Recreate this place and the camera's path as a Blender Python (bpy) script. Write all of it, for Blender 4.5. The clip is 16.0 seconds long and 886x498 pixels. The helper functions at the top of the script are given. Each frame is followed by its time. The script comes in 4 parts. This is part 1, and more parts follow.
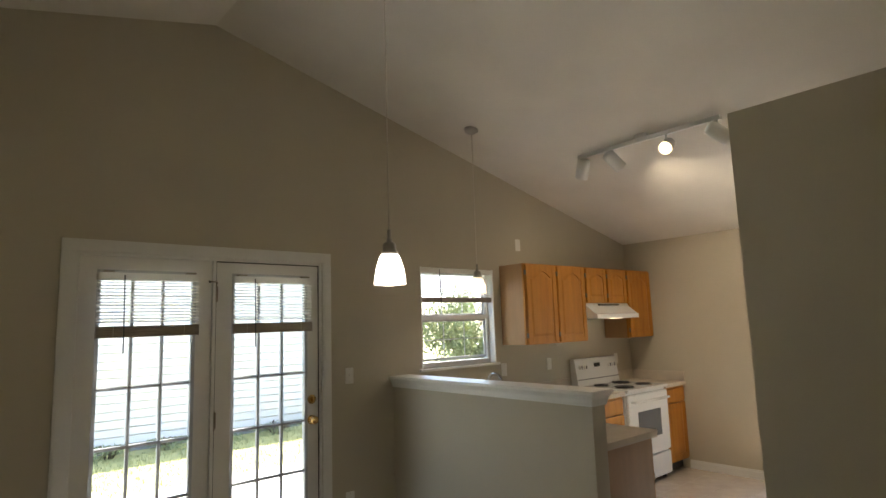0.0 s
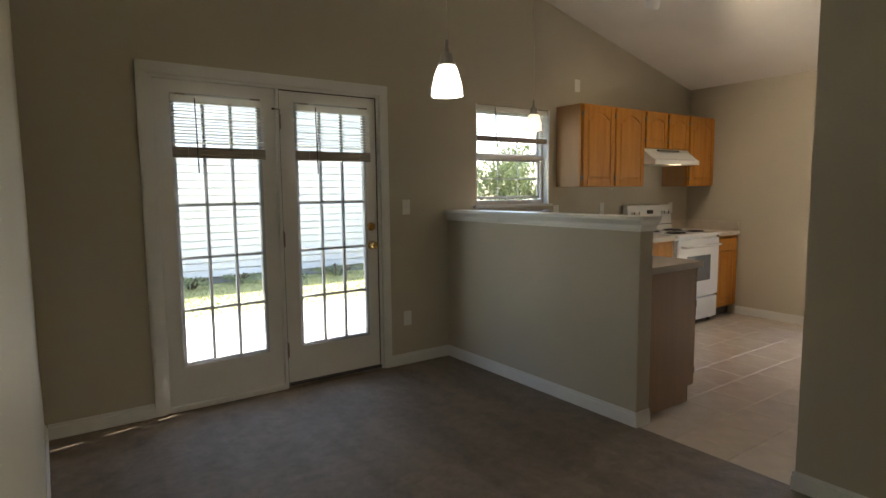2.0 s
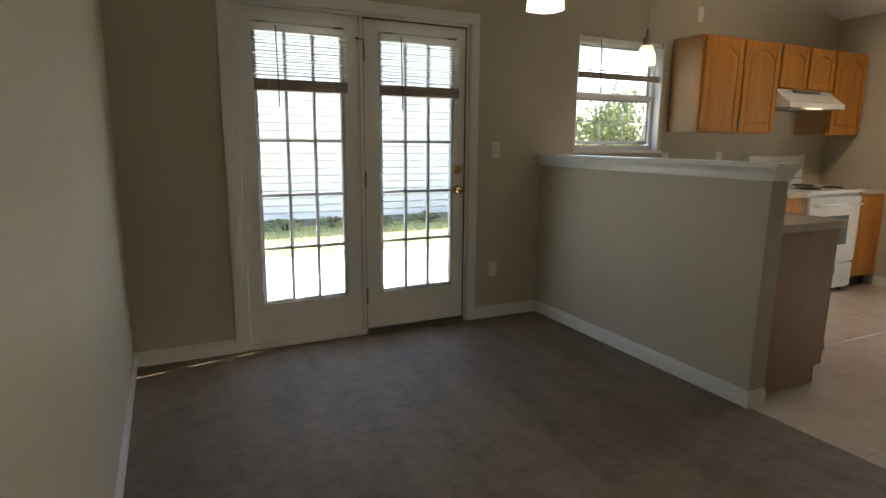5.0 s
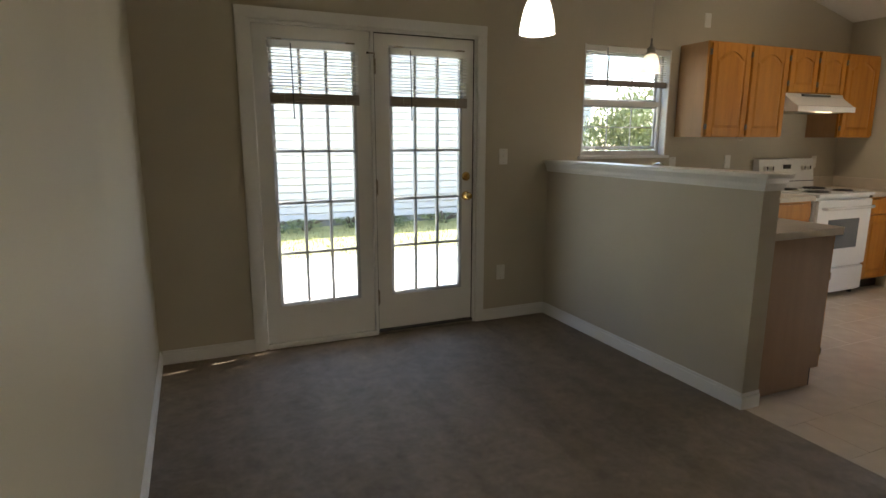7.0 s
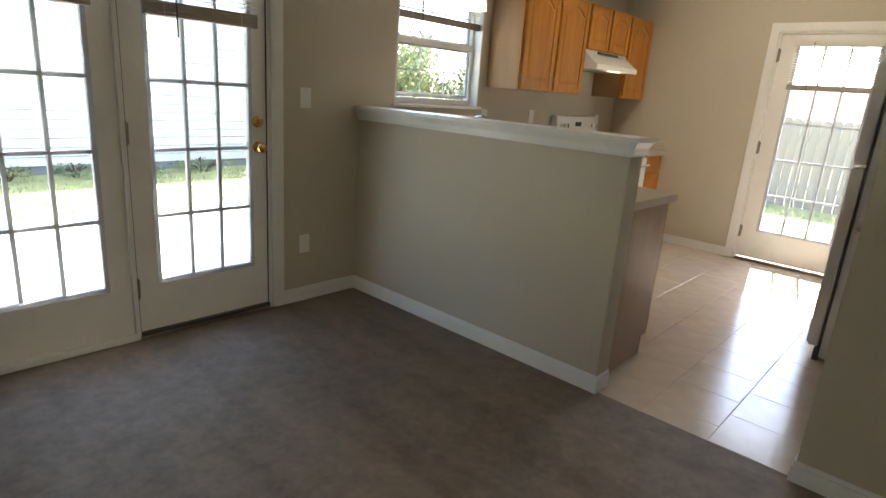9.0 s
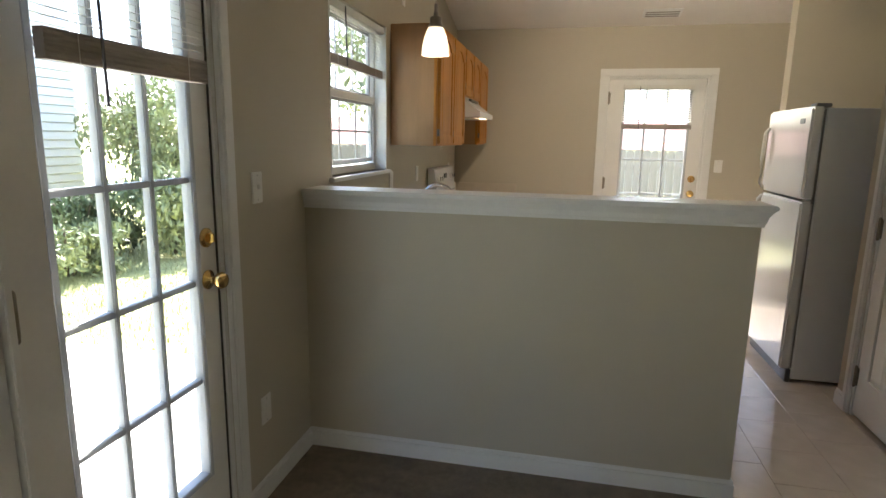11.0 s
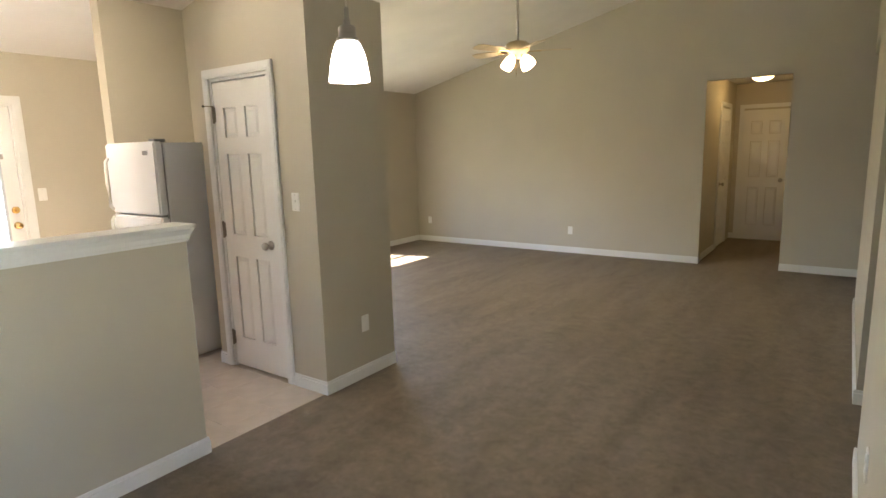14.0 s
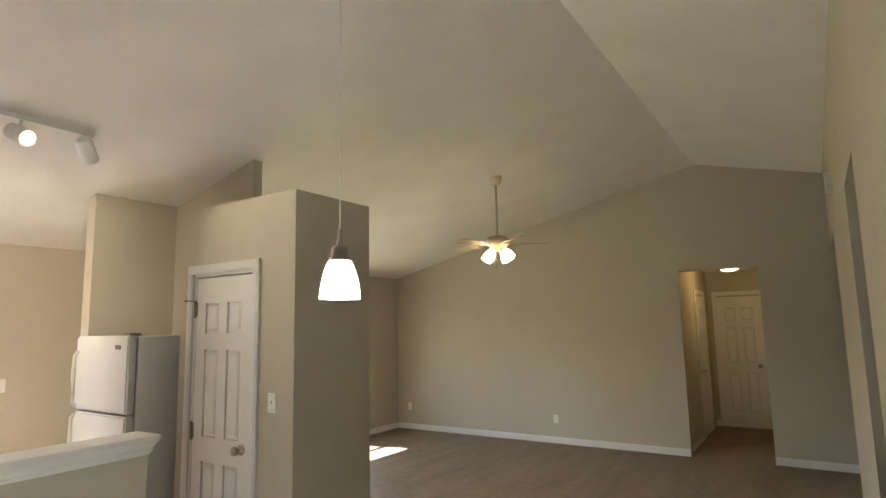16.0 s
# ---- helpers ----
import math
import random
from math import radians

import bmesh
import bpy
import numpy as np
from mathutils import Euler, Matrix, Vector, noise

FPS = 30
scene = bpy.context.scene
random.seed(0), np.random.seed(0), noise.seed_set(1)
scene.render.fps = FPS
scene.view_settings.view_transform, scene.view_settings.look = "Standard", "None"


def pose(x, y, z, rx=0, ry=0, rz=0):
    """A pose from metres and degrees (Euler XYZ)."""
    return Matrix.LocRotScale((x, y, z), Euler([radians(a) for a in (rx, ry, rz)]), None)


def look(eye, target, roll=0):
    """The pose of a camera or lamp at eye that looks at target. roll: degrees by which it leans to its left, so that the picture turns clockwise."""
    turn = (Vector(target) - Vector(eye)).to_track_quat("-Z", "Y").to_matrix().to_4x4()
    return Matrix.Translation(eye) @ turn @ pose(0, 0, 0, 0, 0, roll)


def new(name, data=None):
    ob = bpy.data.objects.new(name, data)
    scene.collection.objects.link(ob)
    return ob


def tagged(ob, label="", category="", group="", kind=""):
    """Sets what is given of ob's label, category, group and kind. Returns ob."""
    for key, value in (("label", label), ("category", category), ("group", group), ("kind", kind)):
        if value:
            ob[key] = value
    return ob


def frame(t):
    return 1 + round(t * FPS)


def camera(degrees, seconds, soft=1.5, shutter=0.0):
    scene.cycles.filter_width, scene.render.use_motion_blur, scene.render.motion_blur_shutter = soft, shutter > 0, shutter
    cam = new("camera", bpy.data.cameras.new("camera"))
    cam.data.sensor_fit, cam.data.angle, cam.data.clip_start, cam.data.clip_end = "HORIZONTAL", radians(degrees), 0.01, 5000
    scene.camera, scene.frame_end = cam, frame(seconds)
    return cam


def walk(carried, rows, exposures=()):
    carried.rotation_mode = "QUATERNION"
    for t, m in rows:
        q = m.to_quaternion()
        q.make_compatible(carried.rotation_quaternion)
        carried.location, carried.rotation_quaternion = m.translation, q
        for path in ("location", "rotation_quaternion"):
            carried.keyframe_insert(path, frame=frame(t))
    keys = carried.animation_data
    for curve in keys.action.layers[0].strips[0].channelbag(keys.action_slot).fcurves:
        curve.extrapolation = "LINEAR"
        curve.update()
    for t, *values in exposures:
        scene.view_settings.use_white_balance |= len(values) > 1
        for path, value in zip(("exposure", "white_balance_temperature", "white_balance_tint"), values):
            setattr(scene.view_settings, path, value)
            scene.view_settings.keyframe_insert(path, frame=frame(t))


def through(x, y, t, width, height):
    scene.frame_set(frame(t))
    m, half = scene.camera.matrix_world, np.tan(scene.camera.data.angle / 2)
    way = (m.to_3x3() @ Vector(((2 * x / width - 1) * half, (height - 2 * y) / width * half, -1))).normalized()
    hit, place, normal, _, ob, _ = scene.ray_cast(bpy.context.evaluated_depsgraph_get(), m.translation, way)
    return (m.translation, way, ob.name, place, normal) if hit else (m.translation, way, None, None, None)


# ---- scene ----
cam = camera(75.7, 16.0)
PATH = [
    (0, (0.118, -3.761, 1.602), (1.414, -2.261, 1.866), -1.9),
    (0.5, (0.108, -3.719, 1.549), (1.411, -2.204, 1.61), -1.8),
    (1, (0.109, -3.769, 1.492), (1.364, -2.211, 1.475), -1.4),
    (1.5, (0.085, -3.798, 1.413), (1.279, -2.195, 1.344), -1.4),
    (2, (0.057, -3.82, 1.371), (1.204, -2.194, 1.169), -0.6),
    (2.5, (0.029, -3.834, 1.353), (1.114, -2.187, 1.019), -0.8),
    (3, (0.054, -3.79, 1.341), (1.112, -2.132, 0.978), -0.5),
    (3.5, (0.107, -3.698, 1.363), (1.132, -2.022, 0.988), -0.1),
    (4, (0.174, -3.609, 1.359), (1.166, -1.907, 1.016), 0.0),
    (4.5, (0.222, -3.58, 1.292), (1.134, -1.837, 0.934), 0.6),
    (7, (0.264, -3.763, 1.382), (1.052, -1.964, 1.001), 0.1),
    (7.5, (0.18, -3.681, 1.269), (1.247, -2.03, 0.9), 0.1),
    (8, (0.213, -3.525, 1.3), (1.519, -2.085, 0.83), 0.7),
    (8.5, (0.36, -3.257, 1.341), (1.733, -1.902, 0.812), 2.4),
    (8.7, (0.398, -3.149, 1.348), (1.788, -1.815, 0.812), 3.2),
    (10.8, (0.462, -1.226, 1.431), (2.352, -0.706, 1.03), 2.3),
    (11, (0.471, -1.125, 1.437), (2.392, -0.716, 1.06), 1.0),
    (11.5, (0.515, -0.788, 1.455), (2.475, -0.789, 1.057), -0.2),
    (12, (0.544, -0.574, 1.456), (2.428, -1.087, 1.024), 0.0),
    (12.5, (0.513, -0.443, 1.507), (2.227, -1.373, 1.061), -0.9),
    (13, (0.373, -0.413, 1.501), (1.744, -1.798, 1.05), -0.5),
    (13.5, (0.209, -0.341, 1.534), (1.384, -1.895, 1.085), -0.1),
    (14, (0.136, -0.307, 1.546), (1.278, -1.912, 1.204), -1.5),
    (14.5, (0.096, -0.283, 1.576), (1.092, -1.996, 1.307), -1.3),
    (15, (0.112, -0.297, 1.597), (1.131, -2.018, 1.574), -1.1),
    (15.5, (0.141, -0.297, 1.614), (1.214, -1.984, 1.689), -0.9),
    (16, (0.2, -0.337, 1.689), (1.277, -2.001, 1.952), -1.2),
]
EXPOSURES = [(0.0, 2.9, 6600, 11), (1.0, 2.5, 6600, 11), (2.0, 2.62, 6600, 11.5), (3.5, 2.72, 6600, 12), (7.0, 2.65, 6600, 12), (8.5, 3.25, 6420, 10), (11.0, 2.95, 6300, 10.5), (12.0, 3.35, 6280, 10.5), (13.0, 3.85, 6200, 11.5), (14.0, 4.1, 6330, 13), (15.0, 3.92, 6380, 13.5), (16.0, 3.68, 6400, 13)]
walk(cam, [(t, look(e, g, r)) for t, e, g, r in PATH], EXPOSURES)

# ---- light ----
world = bpy.data.worlds.new("sky")
scene.world = world
world.use_nodes = True
wn = world.node_tree
sky = wn.nodes.new("ShaderNodeTexSky")
sky.sky_type = "NISHITA"
sky.sun_disc = False
sky.sun_elevation = radians(50)
sky.sun_rotation = radians(83)
wn.links.new(sky.outputs[0], wn.nodes["Background"].inputs[0])
wn.nodes["Background"].inputs[1].default_value = 0.15


def lamp(name, kind, m, energy, colour=(1, 1, 1), size=0.05):
    d = bpy.data.lights.new(name, kind)
    d.energy, d.color = energy, colour
    if kind == "SUN":
        d.angle = size
    else:
        d.shadow_soft_size = size
    ob = new(name, d)
    ob.matrix_world = m
    return ob


SUN = Vector((0.985, 0.212, 1.2))
lamp("sun", "SUN", look(SUN * 20, (0, 0, 0)), 5.0, (1.0, 0.95, 0.87), radians(0.55))


# sky light that enters by the southern living room window
d = bpy.data.lights.new("window_sky_light", "AREA")
d.shape, d.size, d.size_y = "RECTANGLE", 0.80, 0.98
d.energy, d.color = 0.6, (1.0, 0.97, 0.92)
new("window_sky_light", d).matrix_world = look((6.27, -6.28, 1.03), (0, -6.28, 0.3))


# ---- materials ----
def mat(name, colour, rough=0.5, var=0.12, scale=6.0, fine=90.0, bump=0.05, metal=0.0, spec=0.5, stretch=(1, 1, 1), tint=None):
    """Paint, plastic, metal, wood: two scales of noise in colour, fine relief."""
    m = bpy.data.materials.new(name)
    m.use_nodes = True
    n, l = m.node_tree.nodes, m.node_tree.links
    b = n["Principled BSDF"]
    b.inputs["Roughness"].default_value = rough
    b.inputs["Metallic"].default_value = metal
    b.inputs["Specular IOR Level"].default_value = spec
    co = n.new("ShaderNodeTexCoord")
    mp = n.new("ShaderNodeMapping")
    mp.inputs["Scale"].default_value = stretch
    l.new(co.outputs["Object"], mp.inputs[0])
    big, small = n.new("ShaderNodeTexNoise"), n.new("ShaderNodeTexNoise")
    big.inputs["Scale"].default_value, small.inputs["Scale"].default_value = scale, fine
    big.inputs["Detail"].default_value, small.inputs["Detail"].default_value = 3, 2
    l.new(mp.outputs[0], big.inputs["Vector"])
    l.new(mp.outputs[0], small.inputs["Vector"])
    add = n.new("ShaderNodeMath")
    add.operation = "MULTIPLY_ADD"
    add.inputs[1].default_value = 0.45
    l.new(small.outputs[0], add.inputs[0])
    l.new(big.outputs[0], add.inputs[2])
    ramp = n.new("ShaderNodeValToRGB")
    c = Vector(colour)
    d = Vector(tint) if tint else c * (1 - 2 * var)
    hi = c * (1 + var)
    ramp.color_ramp.elements[0].position, ramp.color_ramp.elements[1].position = 0.42, 1.02
    ramp.color_ramp.elements[0].color = (*d, 1)
    ramp.color_ramp.elements[1].color = (*[min(v, 0.95) for v in hi], 1)
    l.new(add.outputs[0], ramp.inputs[0])
    l.new(ramp.outputs[0], b.inputs["Base Color"])
    if bump:
        bp = n.new("ShaderNodeBump")
        bp.inputs["Strength"].default_value = bump
        bp.inputs["Distance"].default_value = 0.01
        l.new(small.outputs[0], bp.inputs["Height"])
        l.new(bp.outputs[0], b.inputs["Normal"])
    return m


def glow(name, colour, strength, base=(0.85, 0.83, 0.78)):
    m = bpy.data.materials.new(name)
    m.use_nodes = True
    b = m.node_tree.nodes["Principled BSDF"]
    b.inputs["Base Color"].default_value = (*base, 1)
    b.inputs["Roughness"].default_value = 0.35
    b.inputs["Emission Color"].default_value = (*colour, 1)
    b.inputs["Emission Strength"].default_value = strength
    return m


def glass_mat(name, tint=(0.96, 0.98, 0.97)):
    m = bpy.data.materials.new(name)
    m.use_nodes = True
    n, l = m.node_tree.nodes, m.node_tree.links
    n.remove(n["Principled BSDF"])
    t, g, mix, f = (n.new("ShaderNode" + k) for k in ("BsdfTransparent", "BsdfGlossy", "MixShader", "Fresnel"))
    t.inputs[0].default_value = (*tint, 1)
    g.inputs["Roughness"].default_value = 0.02
    f.inputs[0].default_value = 1.45
    l.new(f.outputs[0], mix.inputs[0])
    l.new(t.outputs[0], mix.inputs[1])
    l.new(g.outputs[0], mix.inputs[2])
    l.new(mix.outputs[0], n["Material Output"].inputs[0])
    return m


def frosted(name, colour, through=0.3):
    """Opal lamp glass that lets its bulb shine through."""
    m = bpy.data.materials.new(name)
    m.use_nodes = True
    n, l = m.node_tree.nodes, m.node_tree.links
    b = n["Principled BSDF"]
    b.inputs["Base Color"].default_value = (*colour, 1)
    b.inputs["Roughness"].default_value = 0.25
    t, mix = n.new("ShaderNodeBsdfTranslucent"), n.new("ShaderNodeMixShader")
    t.inputs[0].default_value = (*[c * through for c in colour], 1)
    mix.inputs[0].default_value = 0.6
    l.new(b.outputs[0], mix.inputs[1])
    l.new(t.outputs[0], mix.inputs[2])
    l.new(mix.outputs[0], n["Material Output"].inputs[0])
    return m


def carpet_mat(name, colour):
    """Cut pile: fine tufts, mottled footprints and long vacuum strokes that lean the pile both ways."""
    m = mat(name, colour, 0.54, 0.12, 34.0, 300, 0.0, spec=0.5)
    n, l = m.node_tree.nodes, m.node_tree.links
    b = n["Principled BSDF"]
    co = n.new("ShaderNodeTexCoord")
    mp = n.new("ShaderNodeMapping")
    mp.inputs["Rotation"].default_value = (0, 0, radians(-8))
    mp.inputs["Scale"].default_value = (2.6, 0.5, 1)
    l.new(co.outputs["Object"], mp.inputs[0])
    stroke, foot, pile = (n.new("ShaderNodeTexNoise") for _ in range(3))
    for q, s, d in ((stroke, 1.9, 4), (foot, 11.0, 9), (pile, 330, 2)):
        q.inputs["Scale"].default_value, q.inputs["Detail"].default_value = s, d
    stroke.inputs["Distortion"].default_value = 0.35
    foot.inputs["Roughness"].default_value = 0.72
    l.new(mp.outputs[0], stroke.inputs["Vector"])
    for q in (foot, pile):
        l.new(co.outputs["Object"], q.inputs["Vector"])
    avg = n.new("ShaderNodeMix")
    avg.inputs["Factor"].default_value = 0.6
    l.new(stroke.outputs[0], avg.inputs["A"])
    l.new(foot.outputs[0], avg.inputs["B"])
    ramp = n.new("ShaderNodeValToRGB")
    ramp.color_ramp.elements[0].position, ramp.color_ramp.elements[0].color = 0.38, (0.76, 0.75, 0.74, 1)
    ramp.color_ramp.elements[1].position, ramp.color_ramp.elements[1].color = 0.63, (1.16, 1.145, 1.13, 1)
    l.new(avg.outputs["Result"], ramp.inputs[0])
    mul = n.new("ShaderNodeMix")
    mul.data_type, mul.blend_type = "RGBA", "MULTIPLY"
    mul.inputs["Factor"].default_value = 1.0
    old = b.inputs["Base Color"].links[0].from_socket
    l.new(old, mul.inputs[6])
    l.new(ramp.outputs[0], mul.inputs[7])
    l.new(mul.outputs[2], b.inputs["Base Color"])
    lean = n.new("ShaderNodeMapRange")
    lean.inputs["From Min"].default_value, lean.inputs["From Max"].default_value = 0.38, 0.62
    lean.inputs["To Min"].default_value, lean.inputs["To Max"].default_value = 0.45, 1.1
    l.new(avg.outputs["Result"], lean.inputs["Value"])
    l.new(lean.outputs[0], b.inputs["Specular IOR Level"])
    b.inputs["Specular Tint"].default_value = (1.0, 0.92, 0.80, 1)
    b.inputs["Sheen Weight"].default_value = 0.12
    b.inputs["Sheen Tint"].default_value = (0.9, 0.80, 0.66, 1)
    b.inputs["Sheen Roughness"].default_value = 0.38
    bp = n.new("ShaderNodeBump")
    bp.inputs["Strength"].default_value, bp.inputs["Distance"].default_value = 0.5, 0.006
    l.new(pile.outputs[0], bp.inputs["Height"])
    l.new(bp.outputs[0], b.inputs["Normal"])
    return m


PAINT = mat("wall_paint", (0.505, 0.462, 0.368), 0.58, 0.035, 1.3, 220, 0.08, spec=0.35)
CEIL = mat("ceiling_paint", (0.76, 0.73, 0.68), 0.9, 0.04, 2.0, 160, 0.25)
TRIM = mat("white_trim", (0.76, 0.76, 0.74), 0.35, 0.03, 3, 60, 0.02)
DOORW = mat("white_door_paint", (0.76, 0.75, 0.72), 0.28, 0.03, 3, 60, 0.03)
CARPET = carpet_mat("brown_carpet", (0.146, 0.111, 0.073))
VINYL = mat("beige_vinyl_tile", (0.60, 0.515, 0.425), 0.19, 0.06, 5, 9, 0.06, spec=0.85)
GROUT = mat("vinyl_joint", (0.58, 0.495, 0.41), 0.4, 0.1, 8, 120, 0.05)
OAK = mat("honey_oak", (0.52, 0.225, 0.036), 0.42, 0.10, 3, 30, 0.06, spec=0.35, stretch=(6, 6, 0.7), tint=(0.40, 0.155, 0.022))
OAKSIDE = mat("oak_side_panel", (0.40, 0.235, 0.11), 0.45, 0.07, 3, 30, 0.05, stretch=(6, 6, 0.7))
OAKDARK = mat("dark_oak_end_panel", (0.37, 0.235, 0.14), 0.4, 0.06, 3, 30, 0.05, stretch=(6, 6, 0.7))
COUNTER = mat("beige_laminate", (0.56, 0.49, 0.40), 0.35, 0.06, 12, 260, 0.01)
ENAMEL = mat("white_enamel", (0.80, 0.80, 0.79), 0.22, 0.02, 3, 40, 0.0)
FRIDGEW = mat("white_textured_enamel", (0.74, 0.75, 0.76), 0.3, 0.02, 3, 300, 0.12)
FRIDGED = mat("white_gloss_enamel", (0.78, 0.78, 0.78), 0.16, 0.02, 3, 200, 0.015)
LENS = glow("lit_hood_lens", (1.0, 0.75, 0.42), 0.45)
PLASTIC = mat("white_plastic", (0.78, 0.77, 0.73), 0.35, 0.02, 5, 60, 0.0)
GREYP = mat("grey_plastic", (0.10, 0.10, 0.105), 0.4, 0.05, 6, 60, 0.0)
BLACK = mat("black_iron", (0.025, 0.024, 0.024), 0.45, 0.1, 8, 90, 0.05)
GASKET = mat("grey_gasket", (0.28, 0.28, 0.28), 0.6, 0.05, 8, 90, 0.0)
RUBBER = mat("dark_gasket", (0.06, 0.058, 0.055), 0.7, 0.1, 8, 90, 0.05)
BRASS = mat("polished_brass", (0.72, 0.48, 0.18), 0.22, 0.06, 20, 120, 0.0, metal=1)
NICKEL_DARK = mat("aged_nickel", (0.36, 0.34, 0.31), 0.34, 0.06, 20, 160, 0.02, metal=1)
CORD = mat("lamp_cord", (0.62, 0.58, 0.52), 0.5, 0.05, 20, 160, 0.0)
NICKEL = mat("brushed_nickel", (0.46, 0.44, 0.41), 0.32, 0.05, 20, 160, 0.02, metal=1)
STEEL = mat("chrome_steel", (0.6, 0.6, 0.6), 0.15, 0.04, 20, 160, 0.0, metal=1)
BRONZE = mat("aged_hinge_metal", (0.28, 0.25, 0.2), 0.4, 0.1, 20, 160, 0.02, metal=1)
GLASS = glass_mat("clear_glass")
OVENG = mat("dark_oven_glass", (0.16, 0.17, 0.18), 0.08, 0.05, 3, 40, 0.0)
SLAT = frosted("white_blind_slat", (0.88, 0.86, 0.82), 0.75)
RAIL_AND_GAP = mat("taupe_rail_and_vent_gap", (0.36, 0.32, 0.28), 0.5, 0.05, 5, 60, 0.0)
FANW = mat("cream_fan_enamel", (0.62, 0.50, 0.34), 0.4, 0.04, 5, 60, 0.0)
BLADE = mat("pale_wood_blade", (0.58, 0.47, 0.32), 0.5, 0.1, 4, 40, 0.03, stretch=(1, 6, 1))
GRILLE = frosted("white_vinyl_grille", (0.86, 0.87, 0.88))
SHADE = frosted("frosted_glass", (0.92, 0.91, 0.88))
SHADE2 = frosted("cream_frosted_glass", (0.90, 0.86, 0.78))
BULB = glow("lit_bulb", (1.0, 0.74, 0.42), 0.9)
FANBULB = glow("lit_fan_shade", (1.0, 0.78, 0.44), 0.8)
DOME = glow("lit_ceiling_dome", (1.0, 0.72, 0.34), 0.9)
SIDING = mat("white_vinyl_siding", (0.60, 0.585, 0.56), 0.5, 0.03, 1.5, 60, 0.02, stretch=(0.4, 1, 4))
CONC = mat("pale_concrete", (0.60, 0.575, 0.53), 0.85, 0.1, 2.5, 120, 0.2)
FOUND = mat("grey_foundation", (0.27, 0.26, 0.25), 0.9, 0.12, 3, 90, 0.3)
LAWN = mat("lawn_soil", (0.36, 0.34, 0.15), 0.95, 0.15, 2.0, 60, 0.3, tint=(0.27, 0.28, 0.11))
GRASS = mat("grass_blade", (0.34, 0.34, 0.15), 0.6, 0.15, 2.0, 30, 0.0)
LEAF = mat("shrub_leaf", (0.12, 0.155, 0.065), 0.5, 0.3, 5.0, 30, 0.0)
LEAF2 = mat("pale_shrub_leaf", (0.23, 0.26, 0.12), 0.5, 0.25, 5.0, 30, 0.0)
BARK = mat("bark", (0.10, 0.075, 0.05), 0.9, 0.2, 8, 60, 0.5)
FENCE = mat("weathered_fence_wood", (0.27, 0.245, 0.22), 0.85, 0.18, 3, 40, 0.2, stretch=(5, 5, 0.6))
REDROOF = mat("dull_red_shingle", (0.22, 0.09, 0.08), 0.9, 0.15, 3, 40, 0.2)


# ---- mesh tools ----
def bx(bm, x0, x1, y0, y1, z0, z1, r=0.0):
    """A box, its edges rounded by r."""
    v = bmesh.ops.create_cube(bm, size=1.0)["verts"]
    bmesh.ops.scale(bm, vec=(x1 - x0, y1 - y0, z1 - z0), verts=v)
    bmesh.ops.translate(bm, vec=((x0 + x1) / 2, (y0 + y1) / 2, (z0 + z1) / 2), verts=v)
    if r:
        e = list({k for q in v for k in q.link_edges})
        bmesh.ops.bevel(bm, geom=e, offset=r, segments=2, affect="EDGES")
    return bm


def prism(bm, pts, axis, a, b):
    """A flat outline pulled from a to b along an axis. axis x: pts are (y, z); y: (x, z); z: (x, y)."""
    put = {"x": lambda p, k: (k, p[0], p[1]), "y": lambda p, k: (p[0], k, p[1]), "z": lambda p, k: (p[0], p[1], k)}[axis]
    lo, hi = [bm.verts.new(put(p, a)) for p in pts], [bm.verts.new(put(p, b)) for p in pts]
    bm.faces.new(lo)
    bm.faces.new(hi[::-1])
    for i in range(len(pts)):
        j = (i + 1) % len(pts)
        bm.faces.new((lo[j], lo[i], hi[i], hi[j]))
    bmesh.ops.recalc_face_normals(bm, faces=bm.faces)
    return bm


def lathe(bm, prof, seg=24, at=(0, 0, 0), rot=None):
    """A turned shape from (radius, height) pairs."""
    rings = []
    m = Matrix.Translation(at) @ (rot.to_4x4() if rot else Matrix())
    for r, z in prof:
        rings.append([bm.verts.new(m @ Vector((r * math.cos(2 * math.pi * k / seg), r * math.sin(2 * math.pi * k / seg), z))) for k in range(seg)])
    for p, q in zip(rings, rings[1:]):
        for k in range(seg):
            f = bm.faces.new((p[k], p[(k + 1) % seg], q[(k + 1) % seg], q[k]))
            f.smooth = True
    for end in (rings[0][::-1], rings[-1]):
        try:
            bm.faces.new(end)
        except ValueError:
            pass
    bmesh.ops.recalc_face_normals(bm, faces=bm.faces)
    return bm


def tube(bm, pts, r, seg=10):
    """A round bar along a line of points."""
    pts = [Vector(p) for p in pts]
    rings = []
    for i, p in enumerate(pts):
        d = (pts[min(i + 1, len(pts) - 1)] - pts[max(i - 1, 0)]).normalized()
        q = d.to_track_quat("Z", "Y").to_matrix()
        rings.append([bm.verts.new(p + q @ Vector((r * math.cos(2 * math.pi * k / seg), r * math.sin(2 * math.pi * k / seg), 0))) for k in range(seg)])
    for a, b in zip(rings, rings[1:]):
        for k in range(seg):
            bm.faces.new((a[k], a[(k + 1) % seg], b[(k + 1) % seg], b[k])).smooth = True
    bm.faces.new(rings[0][::-1])
    bm.faces.new(rings[-1])
    bmesh.ops.recalc_face_normals(bm, faces=bm.faces)
    return bm


def part(name, bm, material, parent=None, label=""):
    me = bpy.data.meshes.new(name)
    bm.to_mesh(me)
    bm.free()
    me.materials.append(material)
    ob = new(name, me)
    if parent:
        ob.parent = parent
    if label:
        tagged(ob, label)
    return ob


